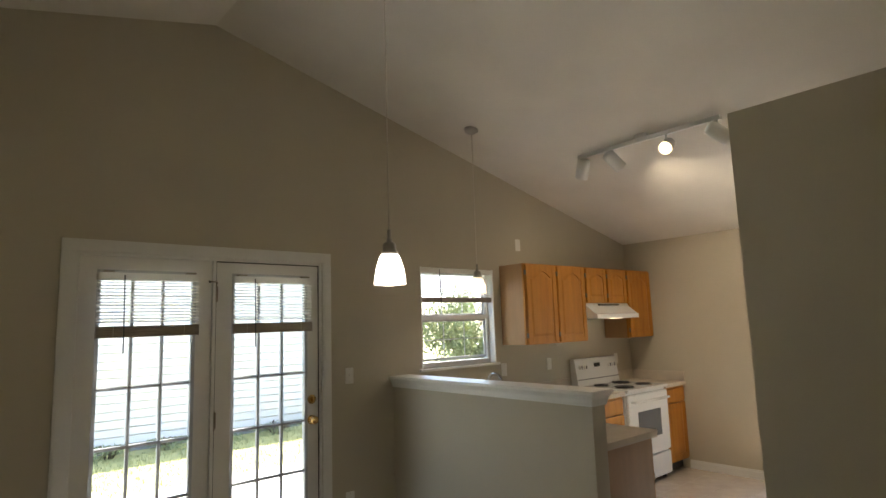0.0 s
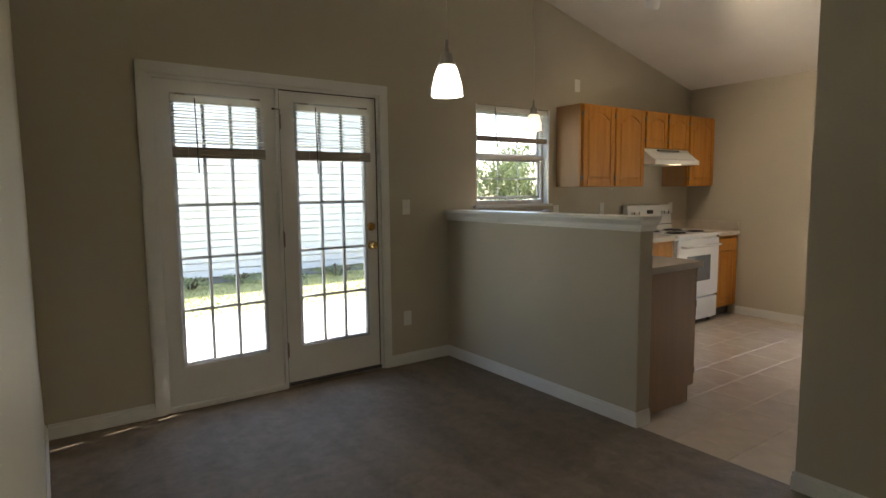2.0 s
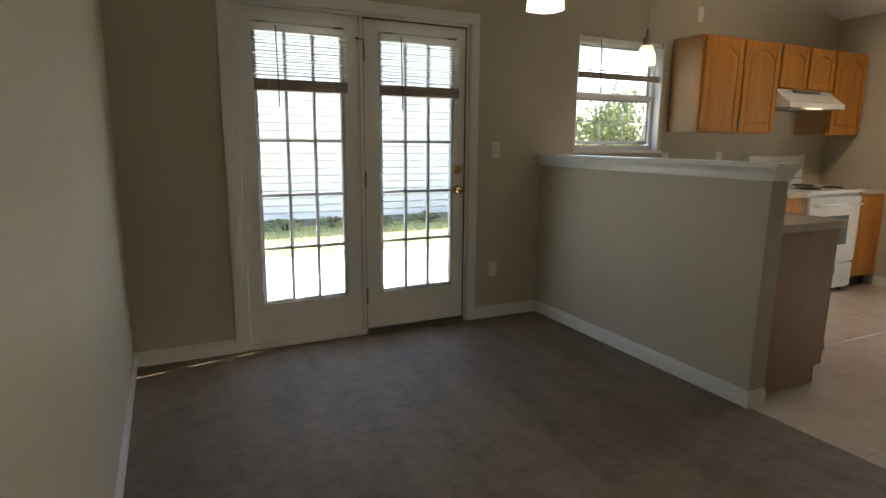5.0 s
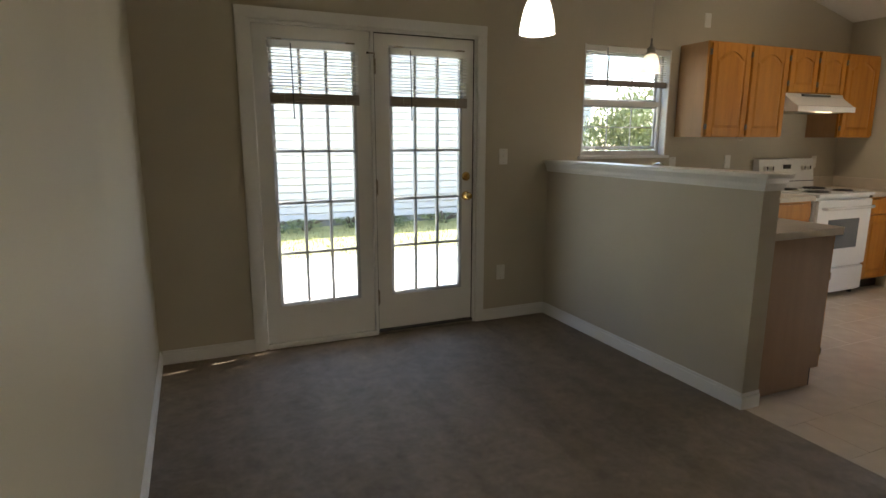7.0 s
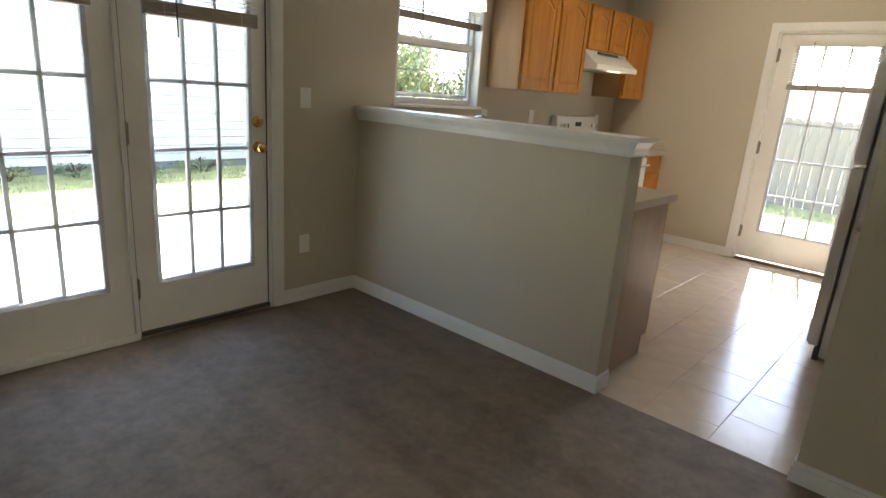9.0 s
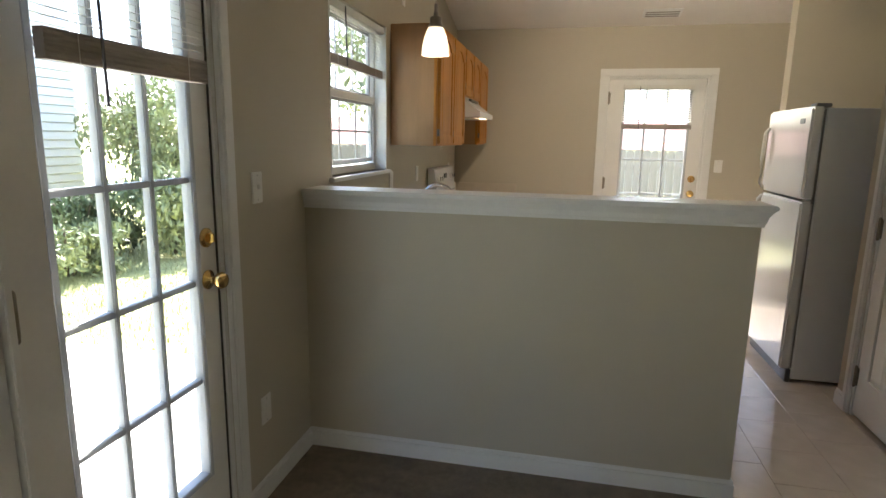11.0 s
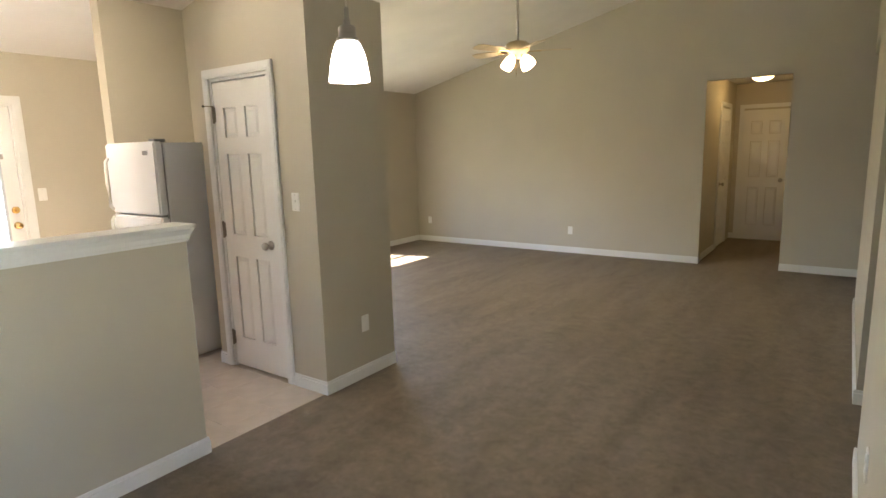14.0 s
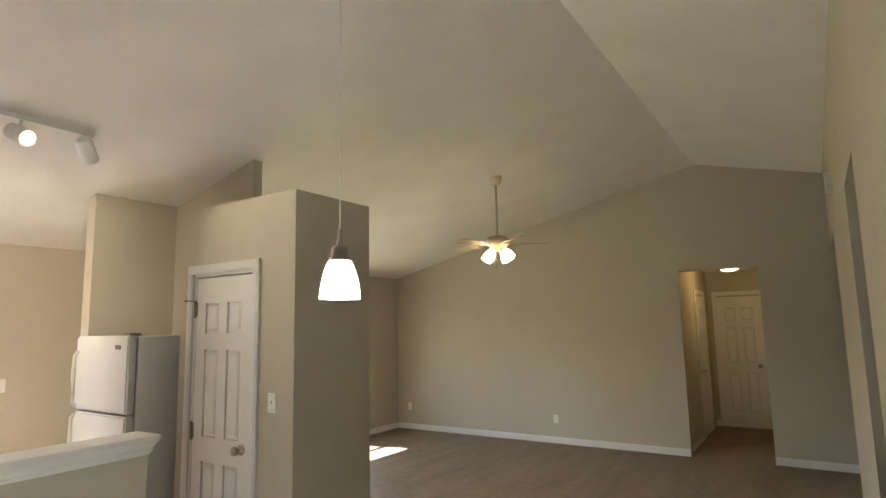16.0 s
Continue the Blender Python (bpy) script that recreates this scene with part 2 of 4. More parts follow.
def B():
    return bmesh.new()


def thing(name, label, category, m=None, group="", kind=""):
    ob = new(name)
    ob.empty_display_size = 0.05
    if m:
        ob.matrix_world = m
    return tagged(ob, label, category, group, kind)


def setting(name, bm, material, label, category):
    return tagged(part(name, bm, material), label, category, kind="structure")


# ---- plan ----
EAST, SOUTH = 6.25, -8.19
RIDGE_X, RIDGE_Z, SLOPE = 1.375, 3.69, 0.246
T = 0.13


def zc(x):
    return RIDGE_Z - SLOPE * abs(x - RIDGE_X)


def slice_x(bm, x0, x1, y0, y1, z0, z1=None):
    """A piece of a wall that runs along x, up to z1 or to the sloping ceiling."""
    cuts = [x0] + ([RIDGE_X] if x0 < RIDGE_X < x1 and z1 is None else []) + [x1]
    for a, b in zip(cuts, cuts[1:]):
        prism(bm, [(a, z0), (b, z0), (b, z1 or zc(b) + 0.03), (a, z1 or zc(a) + 0.03)], "y", y0, y1)


# north wall with the garden door and the kitchen window
DX0, DX1, DTOP = 0.63, 2.175, 2.085
WX0, WX1, WZ0, WZ1 = 3.10, 3.975, 1.245, 2.10
bm = B()
slice_x(bm, -T, DX0, 0, T, -0.1)
slice_x(bm, DX0, DX1, 0, T, DTOP)
slice_x(bm, DX1, WX0, 0, T, -0.1)
slice_x(bm, WX0, WX1, 0, T, -0.1, WZ0)
slice_x(bm, WX0, WX1, 0, T, WZ1)
slice_x(bm, WX1, EAST + T, 0, T, -0.1)
setting("wall_north", bm, PAINT, "tan painted drywall gable wall around the garden doors and kitchen window", "wall")

# east wall with the kitchen door, the living room window and an added opening
EY0, EY1, ETOP = -2.354, -1.455, 2.045
LY0, LY1, LZ0, LZ1 = -6.72, -5.84, 0.50, 1.56
bm = B()
h = zc(EAST) + 0.03
for y0, y1, z0, z1 in ((EY1, 0, -0.1, h), (EY0, EY1, ETOP, h), (-3.75, EY0, -0.1, h), (-4.95, -3.75, -0.1, LZ0), (-4.95, -3.75, 2.05, h), (LY1, -4.95, -0.1, h), (LY0, LY1, -0.1, LZ0), (LY0, LY1, LZ1, h), (SOUTH - T, LY0, -0.1, h)):
    bx(bm, EAST, EAST + T, y0, y1, z0, z1)
setting("wall_east", bm, PAINT, "tan painted drywall wall of kitchen and living room", "wall")

# south wall with the passage to the back hall
HX0, HX1, HTOP = 0.745, 1.66, 2.31
bm = B()
slice_x(bm, -1.6, HX0, SOUTH - T, SOUTH, -0.1)
slice_x(bm, HX0, HX1, SOUTH - T, SOUTH, HTOP)
slice_x(bm, HX1, EAST, SOUTH - T, SOUTH, -0.1)
setting("wall_south", bm, PAINT, "tan painted drywall gable wall with a passage", "wall")

# west wall with two openings
h = zc(0) + 0.03
OY0, OY1, OTOP = -4.30, -3.50, 2.44
FY0, FTOP = -6.75, 2.44
bm = B()
for y0, y1, z0, z1 in ((OY1, 0, -0.1, h), (OY0, OY1, OTOP, h), (FY0, OY0, -0.1, h), (SOUTH, FY0, FTOP, h)):
    bx(bm, -T, 0, y0, y1, z0, z1)
setting("wall_west", bm, PAINT, "tan painted drywall wall with two cased-free openings", "wall")
bm = B()
bx(bm, -1.6, -1.6 + T, SOUTH, -2.6, -0.1, 2.6)
bx(bm, -1.6 + T, -T, -2.73, -2.6, -0.1, 2.6)
setting("wall_entry", bm, PAINT, "tan painted drywall wall of the entry passage", "wall")

# pantry box, back wall and fridge partition
PX0, PX1, PY0, PY1, PTOP = 2.795, 3.94, -3.39, -2.71, 2.53
PDX0, PDX1 = 3.165, 3.785
bm = B()
bx(bm, PX0, PX0 + 0.11, PY0, PY1, -0.1, PTOP)
bx(bm, PX0 + 0.11, PDX0, PY1 - 0.11, PY1, -0.1, PTOP)
bx(bm, PDX1, PX1, PY1 - 0.11, PY1, -0.1, PTOP)
bx(bm, PDX0, PDX1, PY1 - 0.11, PY1, 2.065, PTOP)
bx(bm, PX1 - 0.11, PX1, -3.3, PY1 - 0.11, -0.1, PTOP)
bx(bm, PX0 + 0.11, PX1, PY0, -3.3, -0.1, PTOP)
bx(bm, PX0 + 0.11, PX1 - 0.11, -3.3, PY1 - 0.11, PTOP - 0.1, PTOP)
setting("wall_pantry", bm, PAINT, "tan painted pantry box with a flat top below the vault", "wall")
bm = B()
prism(bm, [(PX1, -0.1), (EAST, -0.1), (EAST, zc(EAST) + 0.03), (PX1, zc(PX1) + 0.03)], "y", PY0 + 0.003, -3.3)
setting("wall_kitchen_back", bm, PAINT, "tan painted wall behind the refrigerator, up to the vault", "wall")
bm = B()
prism(bm, [(4.99, -0.1), (5.11, -0.1), (5.11, zc(5.11) + 0.03), (4.99, zc(4.99) + 0.03)], "y", -3.3, -2.6)
setting("wall_partition", bm, PAINT, "tan painted partition beside the refrigerator", "wall")

# half wall with its white cap
KX0, KX1, KY, KTOP = 2.80, 2.92, -1.853, 1.145
setting("wall_half", bx(B(), KX0, KX1, KY, 0, -0.1, KTOP), PAINT, "tan painted half wall between dining area and kitchen", "half wall")
cap = thing("half_wall_cap", "white painted wooden cap with moulding along the half wall", "wall cap", kind="structure")
part("cap_board", bx(B(), KX0 - 0.042, KX1 + 0.042, KY - 0.042, -0.001, KTOP + 0.052, KTOP + 0.072, 0.005), TRIM, cap)
bm = B()
rings = []
for q, z in ((0.008, -0.012), (0.010, 0.0), (0.013, 0.004), (0.017, 0.024), (0.028, 0.044), (0.034, 0.052)):
    rings.append([bm.verts.new(p) for p in ((KX0 - q, -0.001, KTOP + z), (KX0 - q, KY - q, KTOP + z), (KX1 + q, KY - q, KTOP + z), (KX1 + q, -0.001, KTOP + z))])
for p, q in zip(rings, rings[1:]):
    for k in range(4):
        bm.faces.new((p[k], p[(k + 1) % 4], q[(k + 1) % 4], q[k]))
bm.faces.new(rings[0])
bm.faces.new(rings[-1])
bmesh.ops.recalc_face_normals(bm, faces=bm.faces)
part("moulding", bm, TRIM, cap)

# ceiling: two slopes, hall and entry ceilings
bm = B()
for xa, xb in ((-T, RIDGE_X), (RIDGE_X, EAST + T)):
    prism(bm, [(xa, zc(xa)), (xb, zc(xb)), (xb, zc(xb) + 0.12), (xa, zc(xa) + 0.12)], "y", SOUTH - T, T)
setting("ceiling", bm, CEIL, "white textured vaulted drywall ceiling", "ceiling")
bm = B()
bx(bm, -1.6, -T, SOUTH, -2.6, 2.55, 2.65)
setting("ceiling_entry", bm, CEIL, "white flat entry ceiling", "ceiling")

# back hall
bm = B()
bx(bm, HX1 + 0.03, HX1 + 0.13, -10.73, SOUTH - T, -0.1, 2.6)
bx(bm, HX0 - 0.13, HX0 - 0.03, -10.73, SOUTH - T, -0.1, 2.6)
bx(bm, HX0 - 0.03, HX1 + 0.03, -10.73, -10.63, -0.1, 2.6)
setting("wall_hall", bm, PAINT, "tan painted walls of the short back hall", "wall")
setting("ceiling_hall", bx(B(), HX0 - 0.03, HX1 + 0.03, -10.63, SOUTH - T, 2.45, 2.55), CEIL, "white flat hall ceiling", "ceiling")

# floors
bm = B()
bx(bm, -1.6, 2.815, SOUTH - T, T, -0.12, -0.004)
bx(bm, 2.815, EAST + T, SOUTH - T, -3.36, -0.12, -0.004)
bx(bm, HX0 - 0.03, HX1 + 0.03, -10.73, SOUTH - T, -0.12, -0.004)
setting("floor_carpet", bm, CARPET, "brown-grey cut pile wall-to-wall carpet", "carpet")
floor_k = setting("floor_kitchen", bx(B(), 2.815, EAST + T, -3.36, T, -0.12, -0.0065), GROUT, "beige vinyl tile kitchen floor", "floor")

# ---- trim ----
bm = B()
BH = 0.085


def base_x(bm, x0, x1, y, s):
    bx(bm, x0, x1, min(y, y + s * 0.013), max(y, y + s * 0.013), -0.004, BH - 0.02)
    bx(bm, x0, x1, min(y, y + s * 0.009), max(y, y + s * 0.009), BH - 0.02, BH, 0.003)


def base_y(bm, y0, y1, x, s):
    bx(bm, min(x, x + s * 0.013), max(x, x + s * 0.013), y0, y1, -0.004, BH - 0.02)
    bx(bm, min(x, x + s * 0.009), max(x, x + s * 0.009), y0, y1, BH - 0.02, BH, 0.003)


base_x(bm, 0.013, DX0 - 0.07, 0, -1)
base_x(bm, DX1 + 0.07, KX0 - 0.013, 0, -1)
base_y(bm, KY, 0, KX0, -1)
base_x(bm, KX0 - 0.013, KX1, KY, -1)
base_y(bm, OY1, 0, 0, 1)
base_x(bm, -T, 0.013, OY1, -1)
base_y(bm, FY0, OY0, 0, 1)
base_x(bm, -T, 0.013, OY0, 1)
base_x(bm, -1.47, HX0, SOUTH, 1)
base_x(bm, HX1, EAST, SOUTH, 1)
base_y(bm, SOUTH + 0.013, -3.43, EAST, -1)
base_y(bm, PY0, PY1, PX0, -1)
base_x(bm, PX0 - 0.013, PDX0 - 0.06, PY1, 1)
base_x(bm, PDX1 + 0.06, PX1, PY1, 1)
base_x(bm, PX0, EAST - 0.013, PY0, -1)
base_y(bm, EY1 + 0.07, -0.62, EAST, -1)
base_y(bm, -3.29, EY0 - 0.07, EAST, -1)
base_y(bm, -10.63, SOUTH - T, HX0 - 0.03, 1)
base_y(bm, -9.34, SOUTH - T, HX1 + 0.03, -1)
base_x(bm, HX0 - 0.03, HX1 + 0.03, -10.63, 1)
setting("baseboard", bm, TRIM, "white painted baseboard round the rooms", "baseboard")


# ---- doors and windows ----
def casing(parent, w, top, wide=0.07, both=False):
    """Flat door casing in local x (0..w) and z, proud of the wall towards -y."""
    for a, b in ((-wide, 0.0), (w, w + wide)):
        bm = bx(B(), a, b, -0.018, 0, 0, top, 0.003)
        bx(bm, a + 0.012, b - 0.012, -0.023, -0.018, 0, top, 0.002)
        part("casing", bm, TRIM, parent)
    bm = bx(B(), -wide, w + wide, -0.018, 0, top, top + wide, 0.003)
    bx(bm, -wide + 0.012, w + wide - 0.012, -0.023, -0.018, top + 0.012, top + wide - 0.012, 0.002)
    part("casing", bm, TRIM, parent)


def jamb(parent, w, top, depth):
    bm = bx(B(), 0, 0.02, 0, depth, 0, top)
    bx(bm, w - 0.02, w, 0, depth, 0, top)
    bx(bm, 0.02, w - 0.02, 0, depth, top - 0.02, top)
    part("jamb", bm, TRIM, parent)


def hinge(parent, x, z, y):
    bm = bx(B(), x - 0.016, x + 0.016, y - 0.006, y, z - 0.05, z + 0.05, 0.002)
    lathe(bm, [(0.004, z - 0.06), (0.0075, z - 0.055), (0.0075, z + 0.055), (0.004, z + 0.06)], 10, (x, y - 0.010, 0))
    part("hinge", bm, BRONZE, parent)


def knob(parent, x, z, y, material, name="knob"):
    rot = Euler((radians(90), 0, 0)).to_matrix()
    part(name, lathe(B(), [(0.032, 0), (0.032, 0.005), (0.012, 0.010), (0.010, 0.030), (0.024, 0.038), (0.028, 0.052), (0.022, 0.064), (0.006, 0.068)], 20, (x, y, z), rot), material, parent)


def pane_sheet(x0, x1, z0, z1):
    bm = B()
    bm.faces.new([bm.verts.new(p) for p in ((x0, 0, z0), (x1, 0, z0), (x1, 0, z1), (x0, 0, z1))])
    return bm


def pane_grid(parent, x0, x1, z0, z1, cols, rows, y, bar=0.018, dy=0.012, material=TRIM, frame_w=0.022):
    """A glazed light: bead frame, glazing bars and single panes."""
    bm = B()
    for a, b, c, d in ((x0 - frame_w, x0, z0 - frame_w, z1 + frame_w), (x1, x1 + frame_w, z0 - frame_w, z1 + frame_w), (x0, x1, z0 - frame_w, z0), (x0, x1, z1, z1 + frame_w)):
        bx(bm, a, b, y - dy - 0.006, y + dy + 0.006, c, d, 0.003)
    part("glazing_bead", bm, material, parent)
    pw, ph = (x1 - x0) / cols, (z1 - z0) / rows
    for i in range(1, cols):
        part("glazing_bar", bx(B(), x0 + i * pw - bar / 2, x0 + i * pw + bar / 2, y - dy, y + dy, z0, z1, 0.003), material, parent)
    for j in range(1, rows):
        part("glazing_bar", bx(B(), x0, x1, y - dy + 0.001, y + dy - 0.001, z0 + j * ph - bar / 2, z0 + j * ph + bar / 2, 0.003), material, parent)
    sheet = None
    for i in range(cols):
        for j in range(rows):
            if sheet is None:
                sheet = part("pane", pane_sheet(0.001, pw - 0.001, 0.001, ph - 0.001), GLASS, parent)
                p = sheet
            else:
                p = new("pane", sheet.data)
                p.parent = parent
            p.matrix_basis = Matrix.Translation((x0 + i * pw, y, z0 + j * ph))
            p.visible_shadow = False


def blind(m, w, drop, label, slats=9, wand=0.13, rail=0.05, clips=False):
    """A raised slatted blind: head rail at local z = 0, x from 0 to w, hanging down, at y = 0."""
    b = thing("window_blind", label, "blind", m)
    part("head_rail", bx(B(), 0, w, -0.024, 0.018, -0.042, 0.0, 0.005), SLAT, b)
    for q in (0.10, 0.90) if clips else ():
        part("bracket", bx(B(), w * q - 0.028, w * q + 0.028, -0.027, 0.019, 0.001, 0.010, 0.002), BRONZE, b, "small dark mounting bracket")
    one = None
    for k in range(slats):
        z = -0.055 - k * (drop - 0.06 - rail) / slats
        if one is None:
            bm = B()
            v = [bm.verts.new((x, y, zz)) for x in (0.004, w - 0.004) for y, zz in ((-0.012, -0.0045), (0.0, 0.0008), (0.012, 0.0045))]
            bm.faces.new((v[0], v[3], v[4], v[1]))
            bm.faces.new((v[1], v[4], v[5], v[2]))
            bmesh.ops.solidify(bm, geom=bm.faces, thickness=0.0012)
            one = part("slat", bm, SLAT, b)
            s = one
        else:
            s = new("slat", one.data)
            s.parent = b
        s.matrix_basis = Matrix.Translation((0, 0, z))
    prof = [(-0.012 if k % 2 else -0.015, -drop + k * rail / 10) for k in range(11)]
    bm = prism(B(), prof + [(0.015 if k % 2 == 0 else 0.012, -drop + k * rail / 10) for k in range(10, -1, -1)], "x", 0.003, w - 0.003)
    part("bottom_rail", bm, RAIL_AND_GAP, b, "gathered slats and taupe bottom rail")
    for q in (0.16, 0.84):
        part("ladder_cord", tube(B(), [(w * q, -0.014, -0.02), (w * q, -0.015, -drop)], 0.0012, 6), SLAT, b)
    part("tilt_wand", tube(B(), [(w * 0.24, -0.03, -0.015), (w * 0.245, -0.032, -drop * 0.6), (w * 0.25, -0.033, -drop - wand)], 0.004, 8), GREYP, b)
    return b


def lite_door(name, m, w, top, glass, cols, rows, label, hinges=None, knobs=None, metal=BRASS, bolt=True):
    """A door with one glazed light, in local x 0..w, its face towards -y at y = 0."""
    d = thing(name, label, "door", m, kind="structure")
    x0, x1, z0, z1 = glass
    f = 0.022
    bm = B()
    for a, b, c, e in ((0.003, x0 - f, 0.012, top), (x1 + f, w - 0.003, 0.012, top), (x0 - f, x1 + f, 0.012, z0 - f), (x0 - f, x1 + f, z1 + f, top)):
        bx(bm, a, b, 0, 0.044, c, e)
    part("slab", bm, DOORW, d)
    pane_grid(d, x0, x1, z0, z1, cols, rows, 0.018, dy=0.014, material=GRILLE)
    for hx in hinges or ():
        for z in (0.25, 1.03, 1.83):
            hinge(d, hx, z, -0.001)
    if knobs:
        knob(d, knobs, 0.95, 0.0, metal)
        if bolt:
            rot = Euler((radians(90), 0, 0)).to_matrix()
            bm = lathe(B(), [(0.032, 0), (0.032, 0.008), (0.022, 0.014)], 20, (knobs, 0, 1.09), rot)
            bx(bm, knobs - 0.006, knobs + 0.006, -0.032, -0.012, 1.075, 1.105, 0.002)
            part("deadbolt", bm, metal, d)
    return d


# garden doors
fr = thing("door_frame_garden", "white painted casing and jambs around the pair of garden doors", "door frame", pose(DX0, 0, 0), kind="structure")
W2 = DX1 - DX0
casing(fr, W2, DTOP)
jamb(fr, W2, DTOP, T)
part("mullion", bx(B(), 0.762, 0.783, -0.004, 0.06, 0, DTOP - 0.02, 0.003), TRIM, fr)
part("threshold", bx(B(), 0.78, W2 - 0.02, -0.01, T, -0.004, 0.02, 0.004), BRONZE, fr)
part("kick_strip", bx(B(), 0.02, 0.78, -0.008, T, -0.004, 0.03, 0.004), TRIM, fr)
part("sweep", bx(B(), 0.79, W2 - 0.022, -0.013, 0.013, 0.016, 0.034, 0.002), RUBBER, fr)
bm = bx(B(), 0.782, 0.789, 0.009, 0.0135, 0.034, DTOP - 0.021)
bx(bm, W2 - 0.026, W2 - 0.019, 0.009, 0.0135, 0.034, DTOP - 0.021)
bx(bm, 0.789, W2 - 0.026, 0.009, 0.0135, DTOP - 0.028, DTOP - 0.021)
part("weather_strip", bm, RUBBER, fr)
G = (0.765 - DX0, 1.271 - DX0, 0.30, 1.965)
lite_door("door_garden_fixed", pose(DX0 + 0.02, 0.014, 0.02), 0.742, DTOP - 0.042, (G[0] - 0.02, G[1] - 0.02, 0.28, 1.945), 3, 5, "white fixed garden door with fifteen panes")
lite_door("door_garden", pose(DX0 + 0.783, 0.014, 0.02), 0.742, DTOP - 0.042, (1.543 - DX0 - 0.783, 2.046 - DX0 - 0.783, 0.28, 1.945), 3, 5, "white garden door with fifteen panes, brass knob, closed", hinges=(0.0,), knobs=0.685)
for k, gx in enumerate((0.765, 1.543)):
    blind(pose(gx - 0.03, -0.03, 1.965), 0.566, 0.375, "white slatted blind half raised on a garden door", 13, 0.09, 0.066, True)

# kitchen window
win = thing("window_1", "white vinyl double-hung kitchen window with glazing bars", "window", pose(WX0, 0, 0), kind="structure")
ww = WX1 - WX0
bm = B()
for a, b, c, d in ((0, 0.035, WZ0, WZ1), (ww - 0.035, ww, WZ0, WZ1), (0.035, ww - 0.035, WZ0, WZ0 + 0.04), (0.035, ww - 0.035, WZ1 - 0.035, WZ1)):
    bx(bm, a, b, 0.07, 0.12, c, d, 0.003)
part("window_frame", bm, TRIM, win)
bm = B()
for a, b, c, d in ((0.0, 0.012, WZ0, WZ1), (ww - 0.012, ww, WZ0, WZ1)):
    bx(bm, a, b, -0.003, 0.07, c, d)
part("reveal", bm, TRIM, win)
part("window_sill", bx(B(), -0.03, ww + 0.03, -0.03, 0.07, WZ0 - 0.022, WZ0, 0.005), TRIM, win)
part("meeting_rail", bx(B(), 0.035, ww - 0.035, 0.062, 0.115, 1.645, 1.685, 0.003), TRIM, win)
pane_grid(win, 0.07, ww - 0.07, WZ0 + 0.075, 1.63, 3, 2, 0.085, 0.010, 0.005, GRILLE)
pane_grid(win, 0.07, ww - 0.07, 1.70, WZ1 - 0.06, 3, 2, 0.10, 0.010, 0.005, GRILLE)
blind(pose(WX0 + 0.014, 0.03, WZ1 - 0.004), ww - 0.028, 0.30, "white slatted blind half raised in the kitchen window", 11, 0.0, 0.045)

# kitchen door in the east wall; local x runs south
ED = pose(EAST, EY1, 0, 0, 0, -90)
fr = thing("door_frame_kitchen", "white painted casing and jambs around the kitchen door", "door frame", ED, kind="structure")
casing(fr, EY1 - EY0, ETOP)
jamb(fr, EY1 - EY0, ETOP, T)
part("threshold", bx(B(), 0.02, EY1 - EY0 - 0.02, -0.01, T, -0.004, 0.02, 0.004), BRONZE, fr)
lite_door("door_kitchen", ED @ pose(0.02, 0.014, 0.02), EY1 - EY0 - 0.04, ETOP - 0.042, (0.155, 0.72, 0.29, 1.905), 3, 5, "white kitchen door with fifteen panes, brass knob, closed", hinges=(0.0,), knobs=0.80)
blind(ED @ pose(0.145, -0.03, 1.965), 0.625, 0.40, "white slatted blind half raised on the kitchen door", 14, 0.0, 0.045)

# living room windows, in the east wall; the second is unseen, added for light
for name, ya, yb, zt in (("window_2", LY1, LY0, LZ1), ("window_added", -3.75, -4.95, 2.05)):
    LW = pose(EAST, ya, 0, 0, 0, -90)
    win = thing(name, "white vinyl double-hung living room window, out of view", "window", LW, kind="structure")
    ww = ya - yb
    bm = B()
    for a, b, c, d in ((0, 0.04, LZ0, zt), (ww - 0.04, ww, LZ0, zt), (0.04, ww - 0.04, LZ0, LZ0 + 0.04), (0.04, ww - 0.04, zt - 0.04, zt)):
        bx(bm, a, b, 0.06, 0.11, c, d, 0.003)
    part("window_frame", bm, TRIM, win)
    part("window_sill", bx(B(), -0.03, ww + 0.03, -0.03, 0.06, LZ0 - 0.022, LZ0, 0.005), TRIM, win)
    part("meeting_rail", bx(B(), 0.04, ww - 0.04, 0.06, 0.11, 1.01, 1.05, 0.003), TRIM, win)
    for z0, z1 in ((LZ0 + 0.07, 1.0), (1.06, zt - 0.07)):
        p = part("pane", pane_sheet(0.04, ww - 0.04, z0 - 0.03, z1 + 0.03), GLASS, win)
        p.matrix_basis = Matrix.Translation((0, 0.085, 0))
        p.visible_shadow = False


